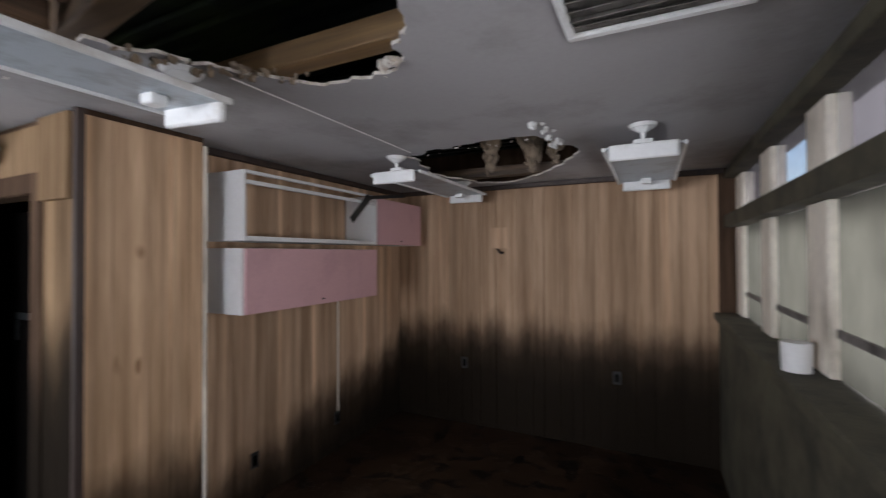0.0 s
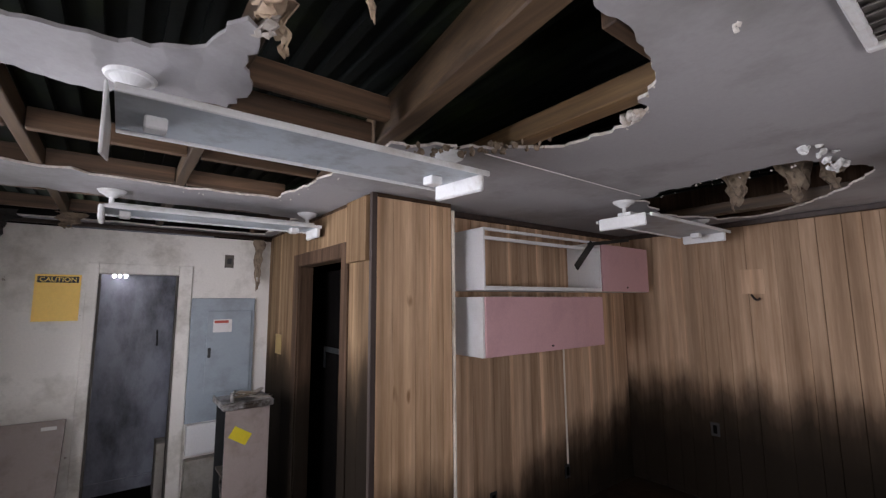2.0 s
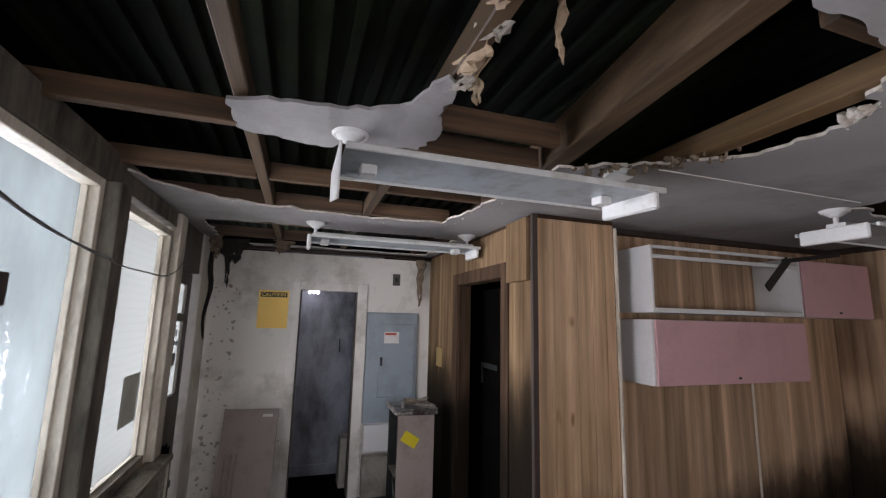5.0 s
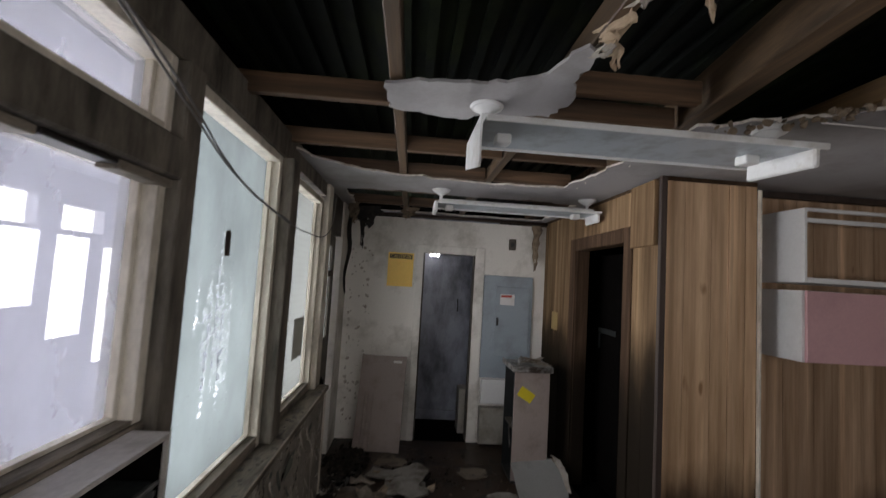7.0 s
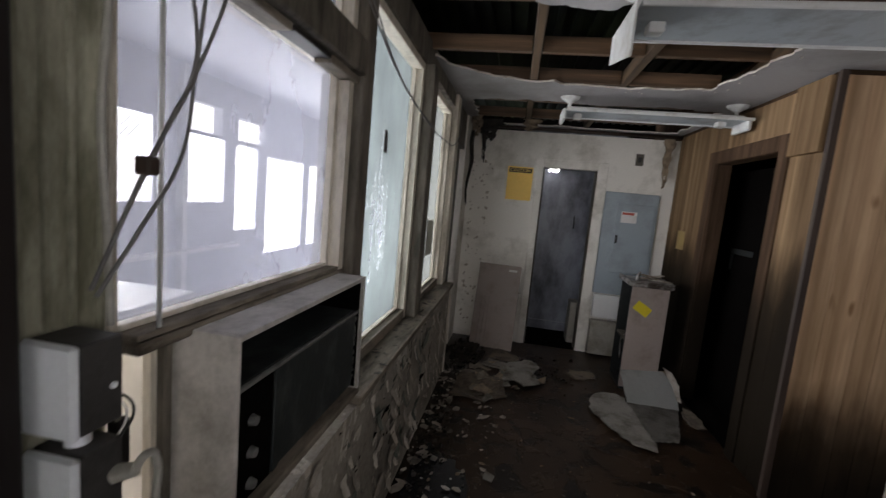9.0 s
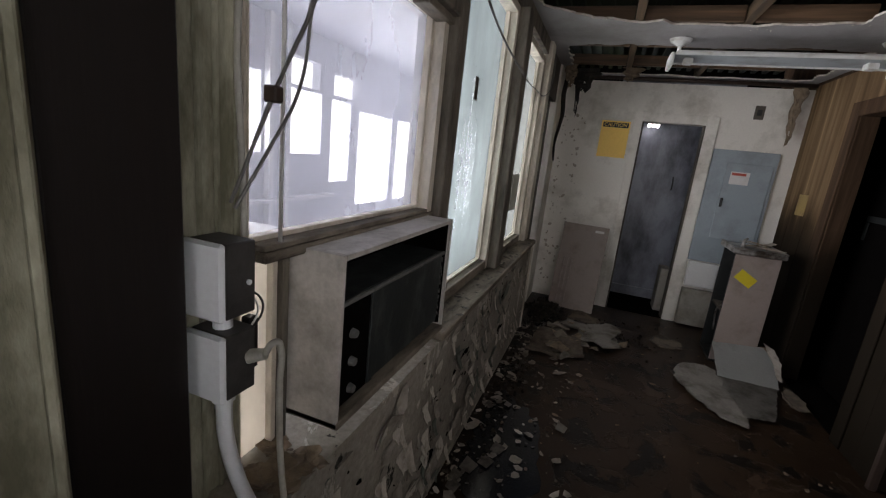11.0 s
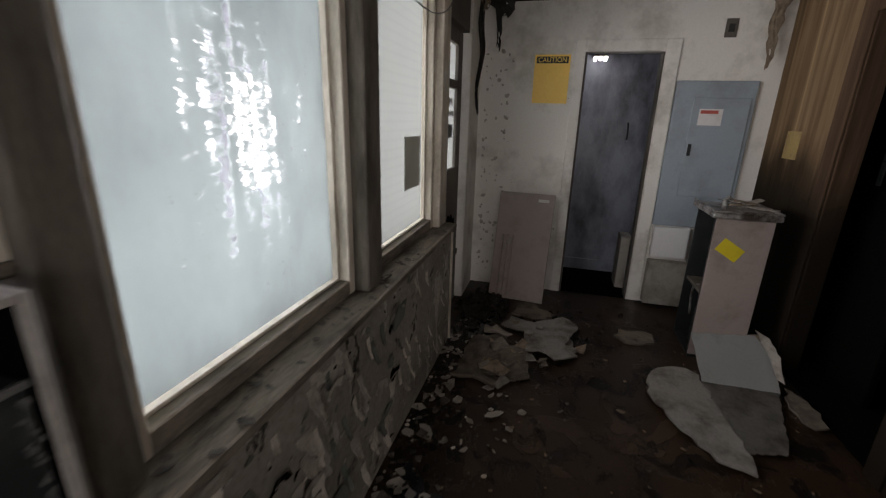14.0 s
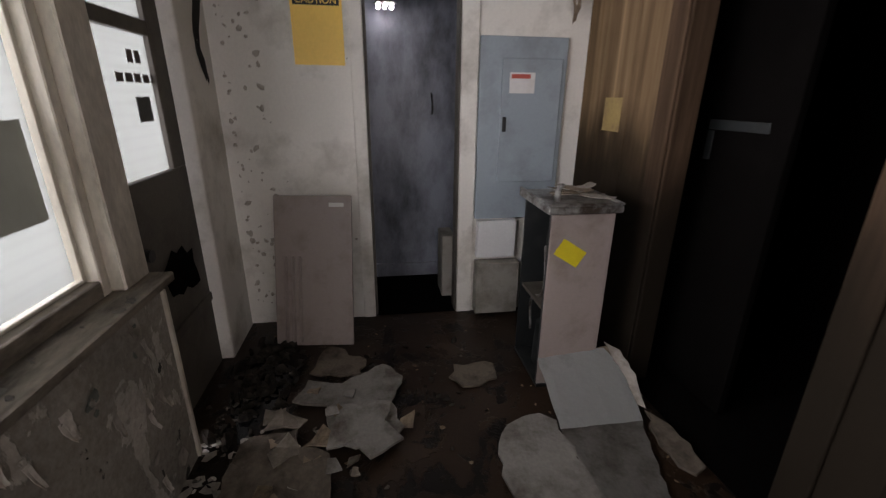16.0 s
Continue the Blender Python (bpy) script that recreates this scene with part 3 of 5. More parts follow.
post("trim_jamb_edge", -0.003, 0.012, -1.34, -1.18, 0, H, OLIVE, "chipped pale edge beside the dark jamb")


def window(name, x0, x1, z0, z1, pane, frame_mat, label, fw=0.045, frame_y=(-1.31, -1.205), low=None, east=None, top=None, low_mat=None):
    win = thing(name, ((x0 + x1) / 2, SW, z0), label, "window", kind="structure")
    y0, y1 = frame_y
    lo, ea, hi = fw if low is None else low, fw if east is None else east, fw if top is None else top
    ye = y1 if east is None else -1.252
    for nm, b, m in (("frame_side", (x0, x0 + fw, y0, y1, z0, z1), frame_mat), ("frame_side", (x1 - ea, x1, y0, ye, z0, z1), frame_mat), ("frame_rail", (x0 + fw, x1 - ea, y0, y1, z0, z0 + lo), low_mat or frame_mat), ("frame_rail", (x0 + fw, x1 - ea, y0, y1 if top is None else -1.25, z1 - hi, z1), frame_mat)):
        part(nm, boxes(b, bevel=min(0.004, 0.2 * ea)), m, win)
    for b in ((x0 + fw, x0 + fw + 0.018, GL, GL + 0.025, z0 + lo, z1 - hi), (x1 - ea - 0.006, x1 - ea, GL, GL + 0.02, z0 + lo, z1 - hi), (x0 + fw + 0.018, x1 - ea - 0.006, GL, GL + 0.025, z0 + lo, z0 + lo + 0.012)):
        part("glazing_bead", boxes(b, bevel=0.002), frame_mat, win)
    p = part("pane", boxes((x0 + fw, x1 - ea, GL - 0.006, GL - 0.003, z0 + lo, z1 - hi)), pane, win)
    p.visible_shadow = False
    return win


window("window_1", -1.25, -0.362, 1.297, 1.988, HAZE, CREAM, "large hazy pane in a cream timber frame", 0.04, low=0.012, east=0.008, top=0.008, low_mat=SILL)
window("window_2", -1.25, -0.362, 2.115, 2.36, HAZE, CREAM, "narrow hazy transom pane above a dark rail", fw=0.035)
window("window_3", -2.31, -1.345, 0.827, 2.36, FROST, CREAM, "tall frosted pane with scraped film in cream frame", low=0.06, low_mat=SILL)
window("window_4", -3.42, -2.45, 0.827, 2.33, MILKY, CREAM, "milky pane with a grey square patch, cream frame", low=0.06, low_mat=SILL)
solid("trim_transom", boxes((-1.25, -0.362, -1.32, -1.16, 1.99, 2.11), bevel=0.006), POST, "dark weathered transom rail", "rail", "structure")
for k, (a, b, d) in enumerate(((-1.248, -1.02, 0.024), (-1.015, -0.80, 0.014), (-0.79, -0.58, 0.02), (-0.575, -0.37, 0.012))):
    solid("trim_transom_bead", boxes((a, b, -1.245, -1.185, 1.988 - d, 1.9885), bevel=0.003), BLACKWOOD if k % 2 else SILL, "rotted bead under the transom rail", "trim", "structure")
solid("trim_sill_high", boxes((-1.25, -0.362, -1.32, -1.195, 1.274, 1.296), bevel=0.005), SILL, "worn wooden sill below the large pane", "sill", "structure")
solid("patch", boxes((-3.33, -3.07, GL - 0.001, GL + 0.002, 1.11, 1.40)), GREYPATCH, "grey square patch stuck on the milky pane", "patch")

# exterior door and its frame at the corridor's end
door = thing("door_1", (-3.95, -1.24, 0), "grubby brown exterior door with glazed upper panels", "door", kind="structure")
part("door_leaf", boxes((-4.25, -3.58, -1.28, -1.235, 0.0, 1.14), (-3.66, -3.58, -1.28, -1.235, 1.14, 2.1), (-4.25, -4.12, -1.28, -1.235, 1.14, 2.1), (-4.12, -3.66, -1.28, -1.235, 1.705, 1.765), (-4.12, -3.66, -1.28, -1.235, 2.0, 2.1), bevel=0.004), DOORBROWN, door)
for z0, z1 in ((1.14, 1.705), (1.765, 2.0)):
    p = part("pane", boxes((-4.12, -3.66, -1.262, -1.258, z0, z1)), MILKY, door, "milky ribbed pane")
    p.visible_shadow = False
post("trim_door_post", -4.66, -4.26, -1.34, -1.17, 0, H, OFFWHITE, "pale peeling door post")
solid("trim_door_head", boxes((-4.26, -3.58, -1.34, -1.19, 2.105, H), bevel=0.004), DOORBROWN, "dark board over the exterior door", "trim", "structure")

# the glazed porch outside
solid("porch_floor", boxes((-7.5, 1.6, -3.7, -1.5, 0.0, 0.06)), PORCH, "pale porch floor", "floor", "structure")
solid("porch_ceiling", boxes((-7.5, 1.6, -3.7, -1.34, 2.5, 2.58)), PORCH, "white porch ceiling", "ceiling", "structure")
PANES = ((-6.4, -5.35, 0.75, 1.86), (-5.18, -4.33, 0.75, 1.86), (-4.14, -3.77, 1.05, 1.93), (-4.30, -3.80, 1.98, 2.20), (-3.60, -3.13, 1.345, 1.95), (-3.56, -3.13, 1.985, 2.24), (-2.75, -2.19, 1.345, 2.02), (-1.96, -1.45, 1.345, 1.48), (-1.96, -1.45, 1.50, 1.62), (-1.1, -0.6, 1.345, 1.95))
cuts_x = sorted({-7.5, 1.6} | {x for p in PANES for x in p[:2]})
cuts_z = sorted({0.0, 2.5} | {z for p in PANES for z in p[2:]})
bm = bmesh.new()
for a, b in zip(cuts_x, cuts_x[1:]):
    run = None
    for c, d in zip(cuts_z, cuts_z[1:]):
        open_here = any(p[0] <= (a + b) / 2 <= p[1] and p[2] <= (c + d) / 2 <= p[3] for p in PANES)
        if open_here and run is not None:
            box(bm, a, b, -3.56, -3.46, run, c)
            run = None
        elif not open_here and run is None:
            run = c
    if run is not None:
        box(bm, a, b, -3.56, -3.46, run, 2.5)
solid("porch_wall", bm, PORCH, "white porch wall with a row of bright windows", "wall", "structure")
for x in (-2.14, -2.81, -3.02):
    solid("trim_porch_post", boxes((x - 0.028, x + 0.028, -3.458, -3.39, 0.062, 2.498), bevel=0.004), CAB_WHITE, "white painted porch post", "post", "structure")
solid("trim_porch_rail", boxes((-3.75, 1.59, -3.457, -3.36, 0.90, 0.935), bevel=0.004), CAB_WHITE, "white ledge along the porch wall", "ledge", "structure")
wg = thing("window_guard", (-2.47, -3.45, 1.345), "diamond wire mesh guard over a porch window", "mesh guard")
bm = bmesh.new()
for k in range(-9, 12):
    for d in (-1, 1):
        x0 = -2.47 + k * 0.06
        x1 = x0 + d * 0.36
        lo, hi = (x0, 1.66), (x1, 2.02)
        if min(x0, x1) > -2.76 and max(x0, x1) < -2.18:
            rod(bm, (lo[0], -3.452, lo[1]), (hi[0], -3.452, hi[1]), 0.003, 4)
part("mesh", bm, PORCH, wg)
solid("porch_wall_side", boxes((-7.6, -7.5, -3.7, -1.34, 0, 2.58), (1.6, 1.7, -3.7, -1.34, 0, 2.58)), PORCH, "white porch end walls", "wall", "structure")
solid("backdrop", boxes((-9, 3, -4.3, -4.28, 0.2, 3.2)), OUTSIDE, "overexposed daylight outside the porch windows", "backdrop", "structure")

# ---- air conditioner in its box under the large pane ----
ac = thing("air_conditioner", (-0.80, -1.08, 0.862), "black window air conditioner in a white wooden surround", "air conditioner")
X0, X1, Y, Z0, Z1 = -1.198, -0.485, -1.092, 0.85, 1.288
part("side_board", boxes((X0, X0 + 0.014, -1.30, Y, Z0, Z1), bevel=0.002), ACBOARD, ac)
part("side_board", boxes((X1 - 0.010, X1, -1.30, Y, Z0, Z1), bevel=0.002), ACBOARD, ac)
part("top_board", boxes((X0 + 0.015, X1 - 0.011, -1.30, Y, Z1 - 0.014, Z1), bevel=0.002), ACBOARD, ac, "dusty top board")
part("bottom_board", boxes((X0, X1, -1.30, Y + 0.004, Z0 + 0.001, Z0 + 0.022), bevel=0.004), SILL, ac, "rotten dark bottom board")
FY = Y - 0.022
part("casing", boxes((X0 + 0.018, X1 - 0.014, -1.29, FY, Z0 + 0.034, Z1 - 0.122), bevel=0.005), AC_FACE, ac)
part("front_ledge", boxes((X0 + 0.018, X1 - 0.014, FY + 0.001, FY + 0.012, Z1 - 0.132, Z1 - 0.120), bevel=0.003), DUSTY, ac, "dusty grey ledge")
part("control_strip", boxes((X1 - 0.16, X1 - 0.02, FY + 0.001, FY + 0.006, Z0 + 0.04, Z1 - 0.136), bevel=0.002), BLACK_SHADE, ac)
part("divider", boxes((X1 - 0.19, X1 - 0.165, FY + 0.001, FY + 0.008, Z0 + 0.04, Z1 - 0.136), bevel=0.002), AC_FACE, ac)
# Pale patch paints the daylight that shows through a gap behind the unit.
part("label_sticker", boxes((X0 + 0.10, X0 + 0.15, -1.21, -1.207, Z1 - 0.055, Z1 - 0.02)), PAPER, ac, "small pale patch painted as daylight through a gap")
# Added black lining and back board paint the shade inside the box.
part("shade_lining", boxes((X0 + 0.0145, X0 + 0.0175, -1.30, Y - 0.012, Z0 + 0.03, Z1 - 0.017), (X0 + 0.0175, X1 - 0.0135, -1.30, Y - 0.012, Z1 - 0.017, Z1 - 0.0145)), BLACK_SHADE, ac)
part("back_board", boxes((X0, X1, -1.315, -1.301, Z0, Z1)), BLACK_SHADE, ac)
for i in range(3):
    bm = bmesh.new()
    rod(bm, (X1 - 0.075, FY + 0.006, Z0 + 0.075 + i * 0.075), (X1 - 0.075, FY + 0.020, Z0 + 0.075 + i * 0.075), 0.013, 14, 0.010)
    part("knob", bm, DUSTY, ac, "dusty grey knob")
# Dark strip added for the shadow between the cream pane and the box.
solid("trim_shadow_strip", boxes((X1 + 0.002, X1 + 0.022, -1.262, -1.235, 0.79, 1.26), bevel=0.003), POST, "dark strip added as the shadow gap beside the air conditioner", "trim", "structure")
wp = thing("window_12", (-0.41, -1.27, 0.862), "small cream filmed pane beside the air conditioner", "window", kind="structure")
part("pane", boxes((X1 + 0.024, -0.362, -1.275, -1.271, 0.79, 1.272)), CREAMPANE, wp)
part("frame_side", boxes((X1 + 0.0245, X1 + 0.040, -1.270, -1.25, 0.79, 1.272), bevel=0.002), CREAM, wp)

# ---- wiring boxes on the column ----
for z0, z1 in ((1.208, 1.344), (1.052, 1.178)):
    eb = thing("junction_box", (-0.285, -1.20, z0), "dark steel junction box with a pale cover on the column", "electrical box", "column boxes")
    part("body", boxes((-0.300, -0.234, -1.247, -1.160, z0, z1), bevel=0.003), DARKSTEEL, eb, "grimy dark steel body")
    part("cover", boxes((-0.233, -0.219, -1.247, -1.157, z0 - 0.002, z1 + 0.002), bevel=0.005), TIN, eb, "brushed pale grey steel cover")
    bm = bmesh.new()
    rod(bm, (-0.282, -1.1605, z0 + 0.06), (-0.282, -1.156, z0 + 0.06), 0.005, 10)
    part("screw", bm, TIN, eb)
cd = thing("conduit", (-0.26, -1.20, 0.3), "grey steel conduit between the junction boxes", "conduit")
for z0, z1, r in ((1.179, 1.207, 0.017), (1.030, 1.051, 0.021), (1.014, 1.029, 0.016)):
    bm = bmesh.new()
    rod(bm, (-0.262, -1.20, z0), (-0.262, -1.20, z1), r, 16)
    part("connector", bm, TIN, cd, smooth=False)
tube("pipe", [(-0.262, -1.20, 1.02), (-0.264, -1.198, 0.95), (-0.278, -1.18, 0.84), (-0.30, -1.12, 0.70), (-0.31, -1.08, 0.55), (-0.31, -1.075, 0.05)], 0.015, TIN, cd)
cl = thing("cable_clamp", (-0.31, -1.15, 1.03), "pale cable clamp with a looped flexible cable", "clamp")
bm = bmesh.new()
rod(bm, (-0.285, -1.161, 1.12), (-0.293, -1.130, 1.13), 0.014, 14, 0.011)
part("gland", bm, PALECABLE, cl)
tube("loop_cable", [(-0.293, -1.132, 1.13), (-0.302, -1.114, 1.155), (-0.314, -1.114, 1.14), (-0.318, -1.117, 1.06), (-0.318, -1.112, 0.90), (-0.33, -1.085, 0.6), (-0.34, -1.08, 0.2)], 0.0065, PALECABLE, cl, "pale flexible cable")
tube("wire", [(-0.299, -1.18, 1.245), (-0.314, -1.165, 1.23), (-0.318, -1.16, 1.205), (-0.299, -1.17, 1.165)], 0.0022, BLACK, cl, "thin black wire")
tube("wire", [(-0.299, -1.185, 1.24), (-0.308, -1.17, 1.225), (-0.311, -1.165, 1.205), (-0.299, -1.175, 1.165)], 0.0018, PAPER, cl, "thin white wire")
solid("trim_column_edge", boxes((-0.388, -0.362, -1.262, -1.235, 1.03, 1.15), bevel=0.004), BLACKWOOD, "broken dark batten beside the junction boxes", "trim", "structure")

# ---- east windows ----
solid("wall_east", boxes((0.62, 0.75, -1.3, 4.3, 0, 1.24), (0.62, 0.75, -1.3, 4.3, 2.40, H + 0.02), (0.62, 0.75, -1.3, -1.16, 1.24, 2.40), (0.46, 0.62, -1.18, NW, 0, 1.22)), OLIVE_SHADE, "olive-brown boarded low wall", "wall", "structure")
solid("ledge", boxes((0.42, 0.66, -1.17, NW - 0.002, 1.225, 1.28), bevel=0.006), OLIVE_SHADE, "olive window ledge, its shade in the colour", "ledge", "structure")
solid("trim_transom_east", boxes((0.50, 0.70, -1.16, NW - 0.002, 1.97, 2.07), bevel=0.006), OLIVE_SHADE, "dark olive transom rail", "rail", "structure")
solid("trim_head_east", boxes((0.50, 0.62, -1.17, NW - 0.002, 2.37, 2.44), bevel=0.006), OLIVE_SHADE, "dark olive window head", "rail", "structure")
ys = (-1.15, -0.62, 0.27, 1.18, 2.10, 2.98, 3.84)
for y in ys:
    post("trim_mullion_east", 0.575, 0.655, y, y + 0.24, 1.282, 1.968, CREAM, "white painted window mullion")
    post("trim_mullion_east_top", 0.575, 0.655, y, y + 0.24, 2.072, 2.37, CREAM, "white painted window mullion")
for i, (a, b) in enumerate(zip(ys, ys[1:])):
    win = thing("window_%d" % (i + 5), (0.64, a, 1.28), "cream clouded east window with transom pane", "window", kind="structure")
    for z0, z1, m in ((1.285, 1.965, EASTPANE), (2.075, 2.37, CLEAR)):
        p = part("pane", boxes((0.608, 0.611, a + 0.242, b - 0.002, z0, z1)), m, win)
        p.visible_shadow = False
    part("rail", boxes((0.598, 0.606, a + 0.244, b - 0.004, 1.44, 1.475), bevel=0.002), DUSTYVENT, win, "grey horizontal rail across the pane")
solid("backdrop_east", boxes((2.4, 2.42, -4, 9, 0, 9)), OUTSIDE_EAST, "overexposed daylight outside the east windows", "backdrop", "structure")

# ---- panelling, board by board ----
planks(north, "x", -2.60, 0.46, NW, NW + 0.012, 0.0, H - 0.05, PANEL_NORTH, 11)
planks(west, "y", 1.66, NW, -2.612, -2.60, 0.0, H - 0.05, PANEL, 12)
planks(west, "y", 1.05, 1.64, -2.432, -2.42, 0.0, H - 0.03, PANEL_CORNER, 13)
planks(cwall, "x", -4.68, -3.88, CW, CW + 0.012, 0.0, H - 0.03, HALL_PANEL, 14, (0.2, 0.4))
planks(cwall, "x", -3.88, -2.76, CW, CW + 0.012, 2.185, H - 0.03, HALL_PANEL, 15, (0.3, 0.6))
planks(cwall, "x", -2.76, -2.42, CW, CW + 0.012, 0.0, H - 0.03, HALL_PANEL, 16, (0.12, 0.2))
solid("trim_cornice", boxes((-2.60, 0.5, NW - 0.02, NW, H - 0.045, H - 0.004), (-2.60, -2.575, 1.66, NW - 0.02, H - 0.045, H - 0.004), bevel=0.003), DARKWOOD, "dark wooden strip under the ceiling", "trim", "structure")
solid("trim_corner_batten", boxes((-2.425, -2.395, 1.005, 1.045, 0, H - 0.01), bevel=0.004), DARKWOOD, "dark wooden corner batten", "trim", "structure")
solid("trim_doorway", boxes((-3.88, -3.76, CW - 0.012, CW + 0.002, 0, 2.185), (-2.87, -2.76, CW - 0.012, CW + 0.002, 0, 2.185), (-3.76, -2.87, CW - 0.012, CW + 0.002, 2.08, 2.185), (-3.78, -3.75, CW + 0.003, 1.15, 0, 2.08), (-2.88, -2.86, CW + 0.003, 1.15, 0, 2.08), bevel=0.004), JAMB, "dark brown wooden doorway trim", "trim", "structure")

# ---- wall cabinets ----


def open_cabinet():
    c = thing("wall_cabinet", (-2.44, 2.48, 1.86), "open white wall cabinet with its door missing", "cabinet", "wall cabinets")
    x0, x1, y0, y1, z0, z1 = -2.598, -2.255, 1.79, 3.19, 1.85, 2.288
    part("side_panel", boxes((x0, x1, y0, y0 + 0.018, z0, z1), bevel=0.002), CAB_WHITE, c)
    part("side_panel", boxes((x0, x1, y1 - 0.018, y1, z0, z1), bevel=0.002), CAB_WHITE, c)
    part("bottom_panel", boxes((x0, x1, y0 + 0.018, y1 - 0.018, z0, z0 + 0.03), bevel=0.002), CAB_WHITE, c)
    part("top_rail", boxes((x1 - 0.02, x1, y0 + 0.018, y1 - 0.018, z1 - 0.02, z1), bevel=0.002), CAB_WHITE, c)
    part("top_rail", boxes((x1 - 0.02, x1, y0 + 0.018, y1 - 0.018, z1 - 0.085, z1 - 0.06), bevel=0.002), CAB_WHITE, c)


def pink_cabinet(y0, y1, z0, z1, label):
    c = thing("wall_cabinet", (-2.44, (y0 + y1) / 2, z0), label, "cabinet", "wall cabinets")
    x0, x1 = -2.598, -2.275
    part("carcass", boxes((x0, x1, y0, y1, z0, z1), bevel=0.002), CAB_WHITE, c, "white laminate carcass")
    d = part("cabinet_door", boxes((x1 + 0.002, x1 + 0.02, y0 + 0.016, y1 - 0.002, z0 + 0.002, z1 - 0.002), bevel=0.002), PINK, c, "flat pink laminate door")
    bm = bmesh.new()
    rod(bm, (x1 + 0.02, (y0 + y1) / 2, z0 + 0.04), (x1 + 0.032, (y0 + y1) / 2, z0 + 0.04), 0.007, 10)
    part("knob", bm, BLACK, d)


open_cabinet()
pink_cabinet(1.79, 3.19, 1.392, 1.805, "white wall cabinet with a flat pink door")
pink_cabinet(3.193, 4.0, 1.85, 2.275, "small white wall cabinet with a pink door")

# ---- hanging strip lights ----


def strip_light(x, y0, y1, label, w=0.40, z=2.335, loose=False, roll=0.0):
    """A bare fluorescent fixture: reflector pan, two edge lips, end caps, stems and ceiling roses."""
    c = thing("strip_light", (x, (y0 + y1) / 2, z), label, "light fixture", "hanging strip lights")
    h = w / 2
    tilt = Matrix.Translation((x, 0, z)) @ pose(0, 0, 0, 0, roll, 0) @ Matrix.Translation((-x, 0, -z))

    def put(name, bm, mat, lab="", extra=None):
        bmesh.ops.transform(bm, matrix=tilt if extra is None else tilt @ extra, verts=bm.verts)
        return part(name, bm, mat, c, lab)

    put("reflector", boxes((x - h + 0.008, x + h - 0.008, y0, y1, z, z + 0.008), bevel=0.002), REFLECTOR)
    put("spine", boxes((x - 0.05, x + 0.05, y0 + 0.02, y1 - 0.02, z + 0.009, z + 0.045), bevel=0.004), WHITE_METAL)
    for sx in (-1, 1):
        put("lip", boxes((x + sx * h - 0.008, x + sx * h + 0.008, y0, y1, z - 0.010, z + 0.012), bevel=0.003), WHITE_METAL)
    cap = lambda y: boxes((x - h + 0.03, x + h - 0.03, y - 0.014, y + 0.014, z - 0.070, z + 0.015), bevel=0.008)
    put("end_cap", cap(y1 - 0.012), WHITE_METAL)
    if loose:
        bm = boxes((x - h, x + h, y0 - 0.020, y0 - 0.012, z - 0.10, z + 0.02), bevel=0.003)
        for v in bm.verts:
            v.co.z -= (0.09 if v.co.z < z - 0.04 else 0.015) * (v.co.x - x + h) / w
        part("end_cap", bm, WHITE_METAL, c, "end cap hanging loose")
    else:
        put("end_cap", cap(y0 - 0.012), WHITE_METAL)
    for yy in (y0 + 0.10, y1 - 0.16):
        put("lamp_holder", boxes((x - 0.035, x + 0.035, yy - 0.03, yy + 0.03, z - 0.04, z - 0.001), bevel=0.005), WHITE_METAL)
    for yy in (y0 + 0.03, y1 - 0.06):
        bm = bmesh.new()
        rod(bm, (x, yy, z + 0.02), (x, yy, H - 0.02), 0.013, 12)
        part("stem", bm, WHITE_METAL, c, smooth=True)
        bm = bmesh.new()
        rod(bm, (x, yy, H - 0.022), (x, yy, H - 0.003), 0.062, 24, 0.075)
        rod(bm, (x, yy, H - 0.045), (x, yy, H - 0.020), 0.024, 20, 0.055)
        part("ceiling_rose", bm, WHITE_METAL, c)
    return c


strip_light(-1.61, -0.24, 1.06, "dusty white strip light without tubes, one cap loose", loose=True, roll=3)
strip_light(-3.32, -0.30, 0.99, "dusty white strip light hanging by the end wall", w=0.30)
strip_light(-0.065, 2.50, 3.75, "dusty white strip light hanging on short stems")
strip_light(-1.66, 2.55, 3.85, "dusty white strip light hanging by a torn ceiling")

# ---- end wall things ----
cs = thing("caution_sign", (EW, -0.59, 1.64), "amber caution sign with black heading on the wall", "sign")
part("plate", boxes((EW + 0.001, EW + 0.006, -0.73, -0.45, 1.64, 2.01), bevel=0.001), AMBER, cs)
part("heading", boxes((EW + 0.0065, EW + 0.008, -0.715, -0.465, 1.945, 1.995)), BLACK, cs)

ep = thing("electrical_panel", (EW, 0.63, 0.70), "grey-blue steel electrical panel with a small door", "electrical panel")
part("cover", boxes((EW + 0.001, EW + 0.03, 0.345, 0.895, 0.70, 1.82), bevel=0.004), GREYPANEL, ep)
pd = part("panel_door", boxes((EW + 0.031, EW + 0.042, 0.48, 0.865, 0.95, 1.70), bevel=0.004), GREYPANEL, ep)
part("latch", boxes((EW + 0.043, EW + 0.05, 0.495, 0.52, 1.27, 1.36), bevel=0.003), BLACK, pd)
part("label_sticker", boxes((EW + 0.0425, EW + 0.0435, 0.53, 0.69, 1.50, 1.62)), PAPER, pd, "white label with a red heading")
part("label_heading", boxes((EW + 0.044, EW + 0.0445, 0.54, 0.66, 1.585, 1.61)), RED, pd)

